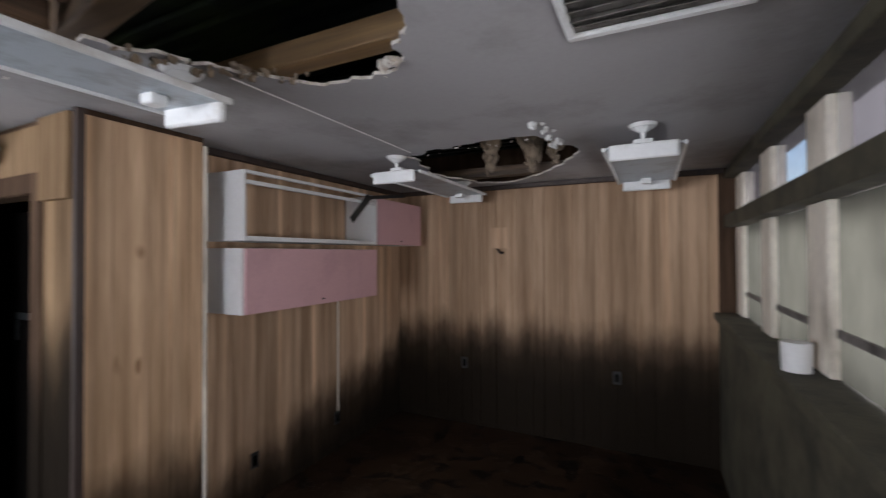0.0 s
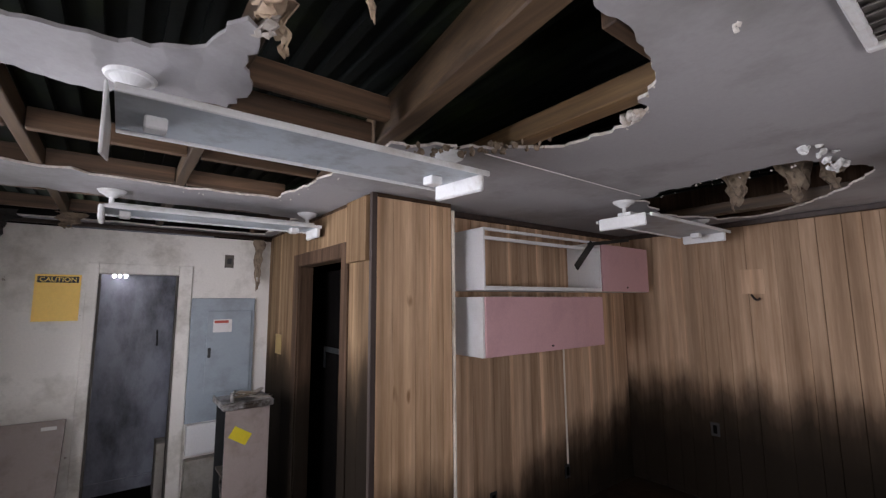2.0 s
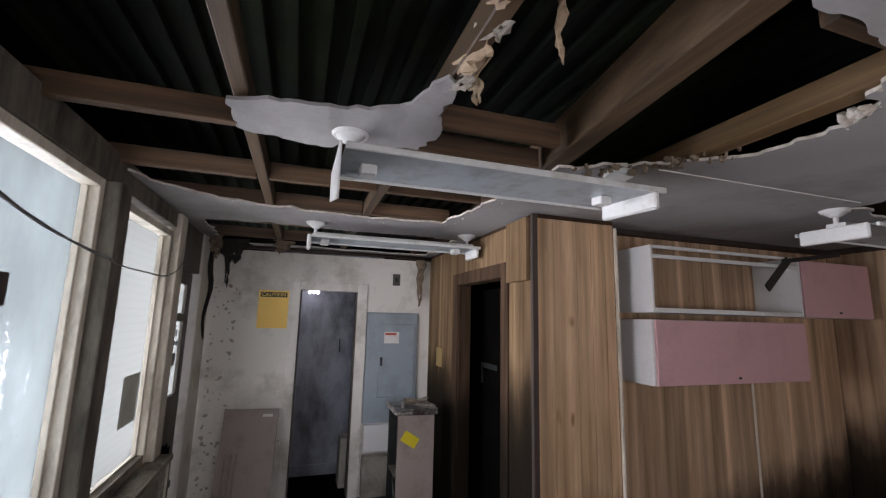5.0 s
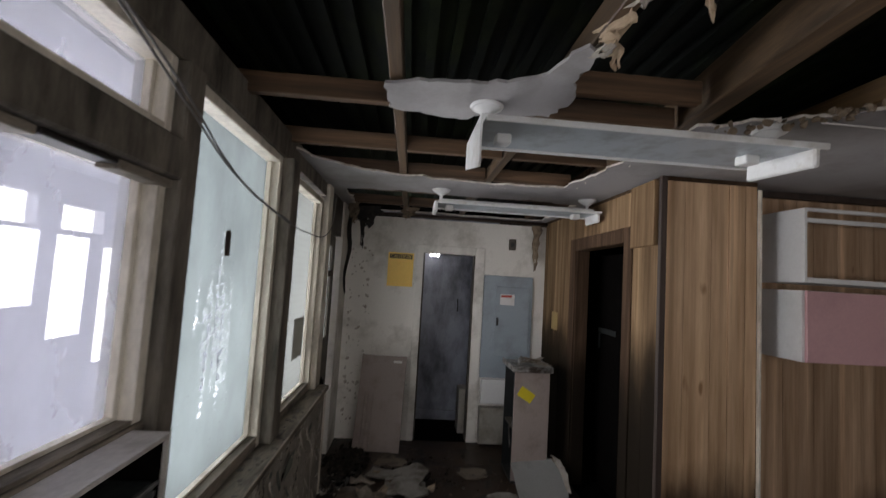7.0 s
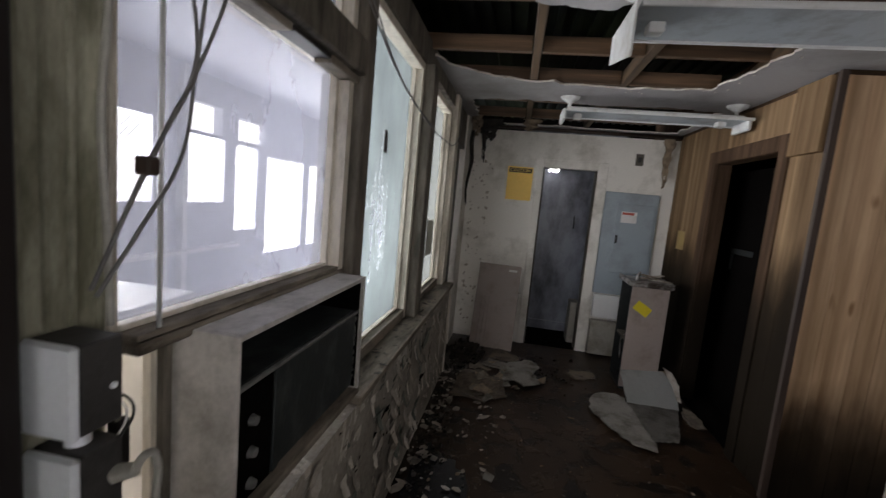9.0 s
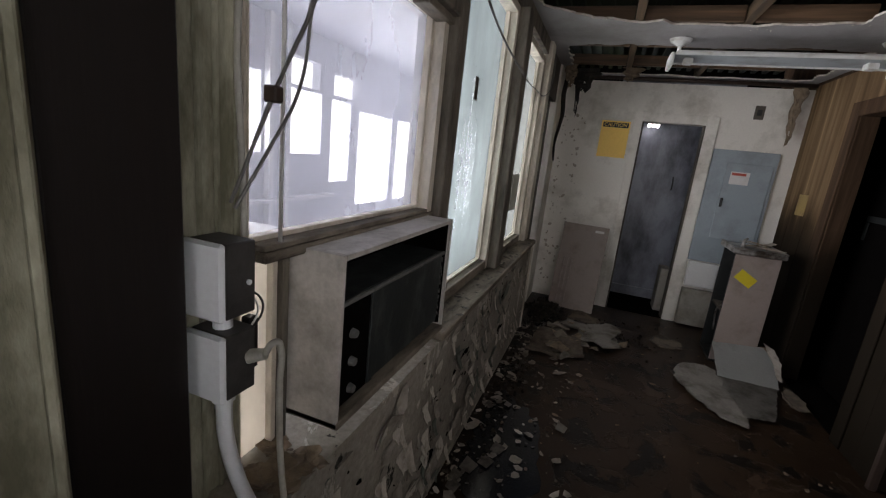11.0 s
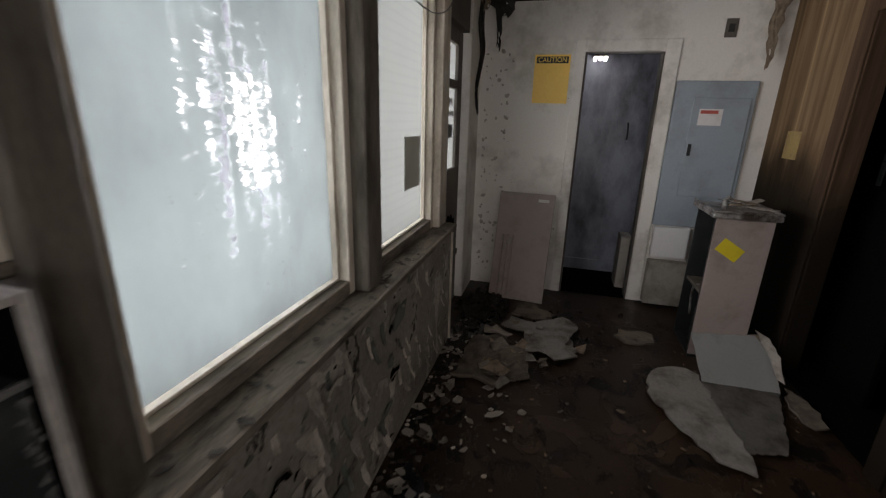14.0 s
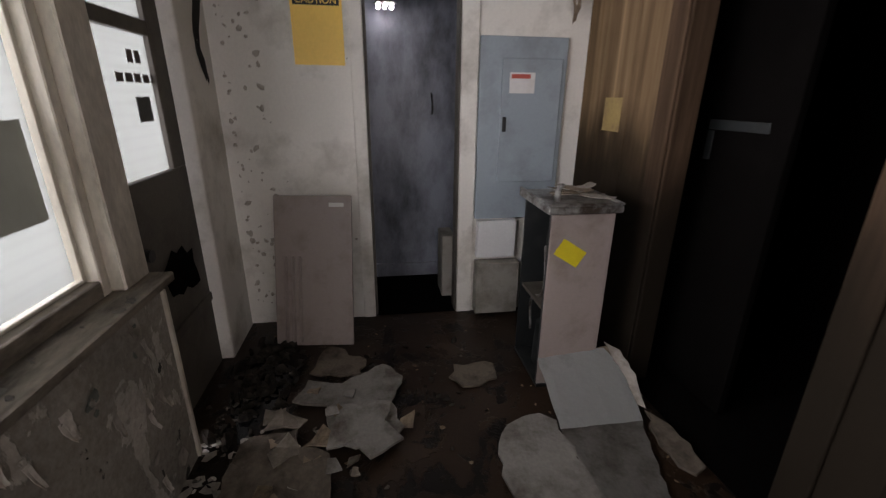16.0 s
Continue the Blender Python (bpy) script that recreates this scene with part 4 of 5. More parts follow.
solid("trim_closet_door", boxes((EW + 0.001, EW + 0.014, 0.235, 0.34, 0, 2.115), (EW + 0.001, EW + 0.014, -0.42, -0.342, 0, 2.115), (EW + 0.001, EW + 0.014, -0.342, 0.235, 2.03, 2.115), bevel=0.004), OFFWHITE, "stained off-white door casing", "trim", "structure")
solid("trim_jamb_black", boxes((EW - 0.118, EW - 0.002, -0.341, -0.325, 0, 2.026), (EW - 0.118, EW - 0.002, 0.222, 0.234, 0, 2.026)), DOORBROWN, "dark grimy door jamb", "trim", "structure")


def drinking_fountain():
    """The casing is open on one side, with the works showing."""
    df = thing("drinking_fountain", (-3.95, 0.67, 0), "taupe drinking fountain with a side panel missing", "drinking fountain")
    x0, x1, y0, y1 = -4.14, -3.76, 0.51, 0.83
    part("front_panel", boxes((x1 - 0.012, x1, y0, y1, 0.02, 0.96), bevel=0.004), TAUPE, df)
    part("side_panel", boxes((x0, x1 - 0.013, y1 - 0.012, y1, 0.02, 0.96), bevel=0.003), TAUPE, df)
    part("back_panel", boxes((x0, x0 + 0.012, y0, y1 - 0.013, 0.02, 0.96), bevel=0.003), BLACK, df, "black back panel")
    part("base", boxes((x0, x1, y0, y1, 0.0, 0.019)), BLACK, df)
    part("corner_rail", boxes((x1 - 0.030, x1 - 0.013, y0, y0 + 0.012, 0.02, 0.96), bevel=0.002), BLACK, df)
    bm = bmesh.new()
    rod(bm, (x0 + 0.17, y0 + 0.15, 0.02), (x0 + 0.17, y0 + 0.15, 0.26), 0.10, 18, 0.09)
    part("compressor", bm, BLACK, df, smooth=True)
    bm = bmesh.new()
    rod(bm, (x0 + 0.18, y0 + 0.16, 0.5), (x0 + 0.18, y0 + 0.16, 0.8), 0.085, 18)
    part("cold_tank", bm, BLACKFELT, df, smooth=True)
    part("shelf", boxes((x0 + 0.02, x1 - 0.02, y0 + 0.01, y1 - 0.02, 0.44, 0.46)), DOORBROWN, df)
    tube("copper_pipe", [(x0 + 0.1, y0 + 0.05, 0.2), (x0 + 0.14, y0 + 0.03, 0.42), (x0 + 0.25, y0 + 0.04, 0.5), (x0 + 0.22, y0 + 0.05, 0.75)], 0.007, CHROME, df)
    part("basin_top", boxes((x0 - 0.03, x1 + 0.025, y0 - 0.03, y1 + 0.025, 0.963, 1.0), bevel=0.008), CHROME, df, "stained stainless basin top")
    part("basin_rim", boxes((x0 - 0.03, x1 + 0.025, y0 - 0.03, y0 - 0.012, 1.001, 1.014), (x0 - 0.03, x1 + 0.025, y1 + 0.007, y1 + 0.025, 1.001, 1.014), (x1 + 0.007, x1 + 0.025, y0 - 0.012, y1 + 0.007, 1.001, 1.014), bevel=0.004), CHROME, df)
    bm = bmesh.new()
    rod(bm, (x1 - 0.10, y0 + 0.06, 1.0), (x1 - 0.10, y0 + 0.06, 1.06), 0.017, 14, 0.014)
    rod(bm, (x1 - 0.10, y0 + 0.06, 1.06), (x1 - 0.08, y0 + 0.075, 1.085), 0.013, 12, 0.009)
    part("bubbler", bm, CHROME, df, "small chrome bubbler", True)
    bm = boxes((-0.001, 0.0005, -0.072, 0.072, -0.045, 0.045))
    bmesh.ops.transform(bm, matrix=pose(x1 + 0.002, 0.618, 0.765, -32, 0, 0), verts=bm.verts)
    part("sticker", bm, YELLOW, df, "bright yellow sticker put on askew")


drinking_fountain()
rnd = random.Random(4)
for k in range(9):
    bm = sheet(ragged([(-0.09, -0.02), (0.07, -0.03), (0.10, 0.02), (-0.06, 0.025)], 0.010, 0.03, k), 0, 0.003, 0.016, k)
    at = (rnd.uniform(-4.08, -3.84), rnd.uniform(0.62, 0.80), 1.008 + 0.004 * k)
    ob = solid("paper_scrap", bm, FLAKE if k % 2 else TORN, "crumpled pale scrap on the fountain top" if k % 2 else "torn brown scrap on the fountain top", "scrap", group="fountain scraps")
    ob.matrix_world = Matrix.Translation(at) @ pose(0, 0, 0, rnd.uniform(-9, 9), rnd.uniform(-8, 8), rnd.uniform(0, 360))


def leaning_panel():
    lp = thing("metal_panel", (-4.34, -0.72, 0), "taupe sheet-metal panel leaning against the end wall", "panel")
    m = pose(-4.335, -0.715, 0.004, 0, -15, -6)

    def put(name, bm, mat, label=""):
        bmesh.ops.transform(bm, matrix=m, verts=bm.verts)
        part(name, bm, mat, lp, label)

    put("sheet", boxes((-0.006, 0.0, -0.235, 0.235, 0, 0.93), bevel=0.002), TAUPE)
    for y in (-0.235, 0.223):
        put("folded_edge", boxes((-0.03, -0.007, y, y + 0.012, 0, 0.93), bevel=0.002), TAUPE)
    for k in range(3):
        put("rib", boxes((0.0005, 0.020, -0.175 + k * 0.042, -0.155 + k * 0.042, 0.02, 0.56), bevel=0.007), TAUPE)
    put("label_sticker", boxes((0.0006, 0.0015, 0.10, 0.19, 0.86, 0.885)), PAPER, "small white label")


leaning_panel()

# boxes below the electrical panel, outlet, plates
jb = thing("wall_box", (EW, 0.49, 0.42), "off-white metal box below the electrical panel", "box")
part("cover", boxes((EW + 0.001, EW + 0.06, 0.36, 0.63, 0.43, 0.69), bevel=0.005), CAB_WHITE, jb)
jb = thing("wall_box", (EW, 0.50, 0.0), "grimy grey-beige metal box standing on the floor", "box")
part("cover", boxes((EW + 0.001, EW + 0.10, 0.355, 0.66, 0.02, 0.40), bevel=0.005), GRIMY_BEIGE, jb)
ol = thing("wall_outlet", (EW, 0.645, 2.18), "dark wall outlet plate high on the wall", "outlet")
part("plate", boxes((EW + 0.001, EW + 0.008, 0.605, 0.685, 2.115, 2.24), bevel=0.002), DOORBROWN, ol)
part("socket", boxes((EW + 0.0085, EW + 0.012, 0.625, 0.665, 2.15, 2.205), bevel=0.002), BLACK, ol)
pl = thing("wall_label", (-4.28, CW, 1.40), "faded yellow label on the wood panelling", "label")
part("card", boxes((-4.37, -4.19, CW - 0.004, CW - 0.001, 1.30, 1.48)), worn("faded_yellow_card", (0.36, 0.25, 0.09), (0.25, 0.165, 0.07), grime=0.5, scale=8), pl)


def outlet(x, y, z, facing):
    o = thing("wall_outlet", (x, y, z), "black wall outlet in the dark lower panelling", "outlet", "panelling outlets")
    if facing == "y":
        part("plate", boxes((x - 0.035, x + 0.035, y - 0.007, y - 0.001, z - 0.057, z + 0.057), bevel=0.002), BLACK, o)
        part("socket", boxes((x - 0.016, x + 0.016, y - 0.011, y - 0.0075, z - 0.035, z + 0.035), bevel=0.002), BLACK_SHADE, o)
    else:
        part("plate", boxes((x + 0.001, x + 0.007, y - 0.035, y + 0.035, z - 0.057, z + 0.057), bevel=0.002), BLACK, o)
        part("socket", boxes((x + 0.0075, x + 0.011, y - 0.016, y + 0.016, z - 0.035, z + 0.035), bevel=0.002), BLACK_SHADE, o)


for x, z in ((-1.80, 0.63), (-0.32, 0.65)):
    outlet(x, NW, z, "y")
for y, z in ((2.16, 0.29), (3.05, 0.29)):
    outlet(-2.60, y, z, "x")

hk = thing("wall_hook", (-1.41, NW, 1.80), "bent dark hook on a pale bare patch", "hook")
part("patch_board", boxes((-1.50, -1.33, NW - 0.006, NW - 0.001, 1.82, 2.03), bevel=0.001), PANEL, hk)
tube("hook", [(-1.43, NW - 0.005, 1.81), (-1.41, NW - 0.05, 1.80), (-1.38, NW - 0.06, 1.77), (-1.36, NW - 0.04, 1.78)], 0.009, DARKWOOD, hk)

# trim strips on the panelling
solid("trim_pale_edge", boxes((-2.424, -2.402, 1.643, 1.658, 0, H - 0.05), bevel=0.002), CREAM, "pale strip at the panelling's outer corner", "trim", "structure")
solid("trim_pale_joint", boxes((-2.60, -2.595, 3.055, 3.075, 0.25, 1.395)), CREAM, "pale joint strip in the panelling", "trim", "structure")
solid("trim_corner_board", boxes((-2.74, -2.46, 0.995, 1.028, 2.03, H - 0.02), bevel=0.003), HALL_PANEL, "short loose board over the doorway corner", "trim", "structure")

# bar fallen across the open cabinet
fb = thing("fallen_bar", (-2.28, 2.95, 2.05), "black flat bar hanging across the open cabinet", "bar")
bm = boxes((-0.006, 0.006, -0.165, 0.165, -0.03, 0.03), bevel=0.002)
bmesh.ops.transform(bm, matrix=pose(-2.240, 2.93, 2.155, 42, 0, 0), verts=bm.verts)
part("strip", bm, BLACK, fb)
bm = boxes((-0.006, 0.006, -0.33, 0.33, -0.016, 0.016), bevel=0.002)
bmesh.ops.transform(bm, matrix=pose(-2.256, 3.34, 2.30, 8, 0, 0), verts=bm.verts)
part("strip", bm, BLACK, fb)

# cup on the east ledge
bm = bmesh.new()
rod(bm, (0.50, 2.2, 1.281), (0.50, 2.2, 1.40), 0.05, 20, 0.055)
solid("paint_can", bm, CAB_WHITE, "small white tin standing on the ledge", "tin", at=(0.50, 2.2, 1.281))

# ceiling vent
vt = thing("ceiling_vent", (-0.05, 1.19, H - 0.01), "white square ceiling vent with dirty louvres", "vent")
part("backing", boxes((-0.25, 0.21, 0.925, 1.375, H - 0.006, H - 0.003)), DUSTYVENT, vt)
for b in ((-0.262, 0.24, 0.885, 0.925, H - 0.02, H - 0.002), (-0.262, 0.24, 1.372, 1.405, H - 0.02, H - 0.002), (-0.262, -0.235, 0.925, 1.372, H - 0.02, H - 0.002), (0.195, 0.24, 0.925, 1.372, H - 0.02, H - 0.002)):
    part("vent_frame", boxes(b, bevel=0.006), WHITE_METAL, vt)
rnd = random.Random(14)
for k in range(9):
    bm = boxes((-0.233, 0.193, -0.017, 0.017, -0.0012, 0.0012))
    bmesh.ops.transform(bm, matrix=pose(0, 0.955 + k * 0.046, H - 0.015, 38 + rnd.uniform(-14, 14), rnd.uniform(-1, 1), 0), verts=bm.verts)
    part("louvre", bm, DUSTYVENT, vt, "dust-caked louvre")
solid("trim_ceiling_seam", boxes((-1.5, -1.494, 1.12, 2.5, H - 0.008, H - 0.004)), PAPER, "lifted tape along a ceiling joint", "trim", "structure")

# ---- torn ceiling ----
bm = sheet(ragged([(-1.49, -0.61), (-1.44, -0.42), (-1.42, -0.24), (-1.35, -0.08), (-1.24, -0.04), (-1.13, 0.01), (-1.20, 0.06), (-1.32, 0.05), (-1.48, 0.10), (-1.66, 0.06), (-1.69, -0.05), (-1.71, -0.21), (-1.78, -0.30), (-1.76, -0.45), (-1.70, -0.61)], 0.014, 0.03, 21), H - 0.010, 0.012, 0.014, 3)
solid("ceiling_fragment", bm, CEILING, "torn remnant of ceiling board under the joists", "ceiling board")


def rag(name, pts_top, drop, width, mat, label, seed, lean=(0, 0)):
    """A torn strip that hangs down from a line, crumpled and tapering."""
    rnd = random.Random(seed)
    a, b = Vector(pts_top[0]), Vector(pts_top[1])
    rows, cols = 12, 6
    bm = bmesh.new()
    grid = []
    for i in range(rows + 1):
        t = i / rows
        wid = width * (1 - 0.75 * t ** 1.5) * (1 + 0.35 * noise.noise((t * 5, seed, 1)))
        mid = a.lerp(b, 0.5) + Vector((lean[0] * t, lean[1] * t, 0)) + Vector((noise.noise((t * 3, seed, 2)), noise.noise((t * 3, seed, 3)), 0)) * 0.035 * (t > 0)
        row = []
        for j in range(cols + 1):
            u = j / cols - 0.5
            p = mid + (b - a).normalized() * u * wid
            p += Vector((noise.noise((u * 6, t * 6, seed)), noise.noise((u * 6, t * 6, seed + 5)), 0)) * min(0.03, 0.16 * width)
            p.z -= drop * t * (1 + 0.25 * noise.noise((u * 5, seed, 8)))
            row.append(bm.verts.new(p))
        grid.append(row)
    for i in range(rows):
        for j in range(cols):
            if rnd.random() > 0.22 * max(0.0, i / rows - 0.35):
                bm.faces.new((grid[i][j], grid[i][j + 1], grid[i + 1][j + 1], grid[i + 1][j]))
    bmesh.ops.delete(bm, geom=[v for v in bm.verts if not v.link_faces], context="VERTS")
    ob = solid(name, bm, mat, label, "torn strip", group="hanging strips")
    ob.modifiers.new("thickness", "SOLIDIFY").thickness = 0.004
    return ob


rag("hanging_felt", [(-4.45, -1.12, 2.46), (-4.35, -0.80, 2.46)], 0.22, 0.30, BLACKFELT, "black roofing felt hanging from the torn ceiling", 12)
rag("hanging_felt", [(-4.52, -1.06, 2.46), (-4.5, -0.96, 2.46)], 0.42, 0.08, BLACKFELT, "thin black strip of felt hanging by the corner", 5)
rag("hanging_felt", [(-4.40, -1.16, 2.44), (-4.42, -1.10, 2.44)], 0.85, 0.05, BLACKFELT, "long thin black strip hanging beside the door post", 6, (-0.08, -0.02))
rag("hanging_paper", [(-4.60, 0.80, 2.40), (-4.60, 0.98, 2.40)], 0.50, 0.10, TORN, "brown torn paper peeling off the wall corner", 7)
rag("hanging_paper", [(-4.35, -0.62, 2.47), (-4.35, -0.45, 2.47)], 0.12, 0.18, TORN, "brown insulation paper hanging from the ceiling", 8)
rag("hanging_paper", [(-4.30, -1.15, 2.45), (-4.15, -1.0, 2.45)], 0.20, 0.2, TORN, "brown insulation paper hanging from the ceiling", 9)
for k, (x, z, w, d) in enumerate(((-1.15, 2.475, 0.13, 0.05), (-1.05, 2.50, 0.16, 0.09), (-0.95, 2.52, 0.15, 0.07), (-0.84, 2.55, 0.16, 0.10), (-0.72, 2.56, 0.15, 0.06))):
    rag("hanging_paper", [(x - 0.05, 0.035, z), (x + 0.05, 0.06, z)], d, w, TAN if k % 2 else FLAKE, "crumpled tan paper clinging along a joist", 31 + k, (0.03, 0.015 * (-1) ** k))
rag("hanging_paper", [(-1.16, 0.085, 2.545), (-1.10, 0.10, 2.545)], 0.13, 0.09, TAN, "tan insulation paper tongue hanging from a joist", 133, (-0.03, 0.02))
rag("hanging_paper", [(-0.80, 0.17, 2.80), (-0.98, 0.29, 2.80)], 0.36, 0.17, TAN, "tan insulation paper flap hanging from the roof space", 134, (-0.02, 0.0))
for k, (x, y) in enumerate(((-0.75, 3.2), (-1.0, 3.5), (-1.3, 3.3), (-1.15, 2.9), (-0.9, 3.0))):
    rag("hanging_paper", [(x, y, 2.80), (x + 0.16, y + 0.06, 2.80)], 0.36, 0.2, TORN, "brown insulation paper in the torn ceiling", 40 + k)


def lumps(name, line, count, spread, size, mat, label, seed):
    """Crumbs of plaster and paint that cling to a torn edge."""
    rnd = random.Random(seed)
    bm = bmesh.new()
    for _ in range(count):
        t = rnd.random() * (len(line) - 1)
        i = int(t)
        p = Vector(line[i]).lerp(Vector(line[i + 1]), t - i)
        r = size * rnd.uniform(0.4, 1.3)
        m = Matrix.Translation((p.x + rnd.uniform(-spread, spread), p.y + rnd.uniform(-spread, spread), H - rnd.uniform(-0.004, 0.03))) @ Euler([rnd.uniform(0, 6) for _ in range(3)]).to_matrix().to_4x4() @ Matrix.Diagonal((1, rnd.uniform(0.4, 1.5), rnd.uniform(0.3, 0.9), 1))
        bmesh.ops.create_icosphere(bm, subdivisions=1, radius=r, matrix=m)
    for v in bm.verts:
        v.co += Vector(noise.noise_vector(v.co * 90)) * size * 0.3
    return solid(name, bm, mat, label, "plaster crumbs", "stuff")


lumps("plaster_crumbs", [(-0.72, 1.12), (-0.87, 1.36), (-1.27, 1.33), (-1.52, 0.98), (-1.66, 0.72)], 14, 0.02, 0.005, BOARD_EDGE, "white crumbs clinging to the torn ceiling edge", 1)
lumps("plaster_crumbs", [(-1.58, 2.62), (-1.15, 2.50), (-0.64, 2.48)], 22, 0.01, 0.006, BOARD_EDGE, "white crumbs clinging to the torn ceiling edge", 2)
lumps("plaster_crumbs", [(-0.57, 2.20), (-0.54, 2.40), (-0.54, 2.60), (-0.60, 2.76)], 34, 0.032, 0.019, WHITE_METAL, "white foam lumps at the torn ceiling edge", 3)
lumps("plaster_crumbs", [(-2.97, 0.60), (-3.0, 0.1), (-2.97, -0.37), (-2.8, -0.95)], 16, 0.02, 0.005, BOARD_EDGE, "white crumbs clinging to the torn ceiling edge", 4)
lumps("plaster_crumbs", [(-2.97, 0.62), (-2.42, 0.70), (-1.68, 0.68)], 14, 0.02, 0.006, BOARD_EDGE, "white crumbs clinging to the torn ceiling edge", 5)
lumps("plaster_crumbs", [(-0.93, 1.315), (-0.88, 1.30), (-0.83, 1.27)], 9, 0.012, 0.022, BOARD_EDGE, "white plaster clump at the corner of the torn opening", 8)
lumps("plaster_crumbs", [(-0.44, 0.985), (-0.42, 0.995)], 4, 0.01, 0.012, BOARD_EDGE, "white chip on the ceiling board", 9)
lumps("insulation", [(-1.62, 0.80), (-1.48, 1.02), (-1.25, 1.28)], 45, 0.05, 0.015, TORN, "brown fibre insulation in the torn ceiling", 6)

# ceiling pipe and board along the end wall
bm = bmesh.new()
rod(bm, (EW + 0.05, -1.15, 2.425), (EW + 0.05, 1.02, 2.425), 0.018, 12)
solid("ceiling_pipe", bm, DARKWOOD, "dark pipe along the top of the end wall", "pipe", at=(EW + 0.05, 0, 2.425), smooth=True)

# ---- cables over the windows ----
tube("cable", [(-0.75, -1.15, 2.36), (-0.92, -1.135, 2.29), (-1.21, -1.135, 2.19), (-1.49, -1.13, 2.09), (-2.0, -1.13, 2.015), (-2.65, -1.13, 1.985), (-3.34, -1.14, 2.05), (-3.6, -1.15, 2.2), (-3.75, -1.17, 2.40)], 0.0036, CABLE, None, "dark slack cable draped along the windows", "cable")
tube("cable", [(-0.80, -1.15, 2.36), (-1.0, -1.13, 2.28), (-1.22, -1.13, 2.205), (-1.45, -1.13, 2.11), (-1.80, -1.13, 2.04), (-2.3, -1.13, 2.0)], 0.0036, CABLE, None, "dark slack cable draped along the windows", "cable")
tube("cable", [(-0.62, -1.15, 2.36), (-0.54, -1.16, 2.0), (-0.455, -1.18, 1.76), (-0.36, -1.18, 1.60), (-0.315, -1.20, 1.47), (-0.31, -1.23, 1.40)], 0.0036, CABLE, None, "dark cable hanging down over the large pane", "cable")
tube("cable", [(-0.50, -1.15, 2.36), (-0.475, -1.17, 1.95), (-0.46, -1.18, 1.77), (-0.43, -1.18, 1.62), (-0.36, -1.19, 1.50), (-0.31, -1.22, 1.39)], 0.0036, CABLE, None, "dark cable hanging down over the large pane", "cable")
tube("cable", [(-0.45, -1.15, 2.36), (-0.44, -1.175, 1.95), (-0.46, -1.18, 1.79), (-0.40, -1.18, 1.67), (-0.33, -1.19, 1.52)], 0.0036, CABLE, None, "dark cable hanging down over the large pane", "cable")
solid("cable_connector", boxes((-0.372, -0.348, -1.195, -1.165, 1.585, 1.615), bevel=0.004), DARKWOOD, "small brown connector block on the hanging cable", "connector")
tube("cable", [(-0.355, -1.24, 2.40), (-0.35, -1.24, 1.85), (-0.337, -1.24, 1.68), (-0.347, -1.24, 1.47), (-0.352, -1.24, 1.33)], 0.006, PALECABLE, None, "pale cable down the olive column", "cable")
bm = bmesh.new()
rod(bm, (-0.425, -1.215, 1.297), (-0.425, -1.215, 1.988), 0.0045, 10)
solid("thin_rod", bm, CAB_WHITE, "thin pale rod standing on the sill", "rod", at=(-0.425, -1.195, 1.297), smooth=True)

# ---- marks on the exterior door ----
solid("door_notice", boxes((-4.06, -3.95, -1.256, -1.253, 1.36, 1.46)), BLACK, "small black square notice on the door pane", "notice")
for k in range(5):
    solid("door_lettering", boxes((-4.16 + k * 0.068, -4.11 + k * 0.068, -1.256, -1.2545, 1.515, 1.55)), DARKWOOD, "unreadable dark lettering on the door pane", "lettering", group="door lettering")
for k in range(2):
    solid("door_lettering", boxes((-4.05 + k * 0.06, -4.01 + k * 0.06, -1.256, -1.2545, 1.59, 1.64)), DARKWOOD, "unreadable dark lettering on the door pane", "lettering", group="door lettering")
bm = sheet(ragged([(-4.15, 0.55), (-3.85, 0.60), (-3.80, 0.72), (-3.92, 0.80), (-4.12, 0.74)], 0.02, 0.05, 77), 0, 0.003)
bmesh.ops.transform(bm, matrix=Matrix.Translation((0, -1.229, 0)) @ pose(0, 0, 0, 90), verts=bm.verts)
solid("door_hole", bm, BLACK_SHADE, "ragged black hole burnt in the door", "hole")
bm = bmesh.new()
rod(bm, (-3.68, -1.234, 0.86), (-3.68, -1.19, 0.86), 0.026, 16)
part("door_knob", bm, BLACK, door, "black round knob")
solid("trim_wainscot_end", boxes((-3.522, -3.502, -1.29, -1.088, 0, 0.785), bevel=0.003), CREAM, "chipped white end trim of the low wall", "trim", "structure")
solid("trim_door_mid", boxes((-4.24, -3.6, -1.234, -1.222, 0.40, 0.45), bevel=0.003), DOORBROWN, "raised rail across the brown door", "trim", "structure")

# ---- closet ----
cl = thing("closet_lamp", (-5.1, -0.20, 2.25), "small bulkhead lamp in the closet, glints added as glowing beads", "lamp")
bm = bmesh.new()
rod(bm, (-5.1, -0.20, 2.08), (-5.1, -0.20, 2.398), 0.012, 12)
part("lamp_base", bm, CHROME, cl)
bm = bmesh.new()
rod(bm, (-5.1, -0.20, 2.045), (-5.1, -0.20, 2.08), 0.075, 22, 0.02)
part("dish", bm, CHROME, cl, "stained chrome dish", True)
# Glowing beads stand in for the fitting's glints and brighten the closet.
GLINT_GLOW = glow_material("closet_glint_glow", (0.95, 0.96, 1.0), 22.0)
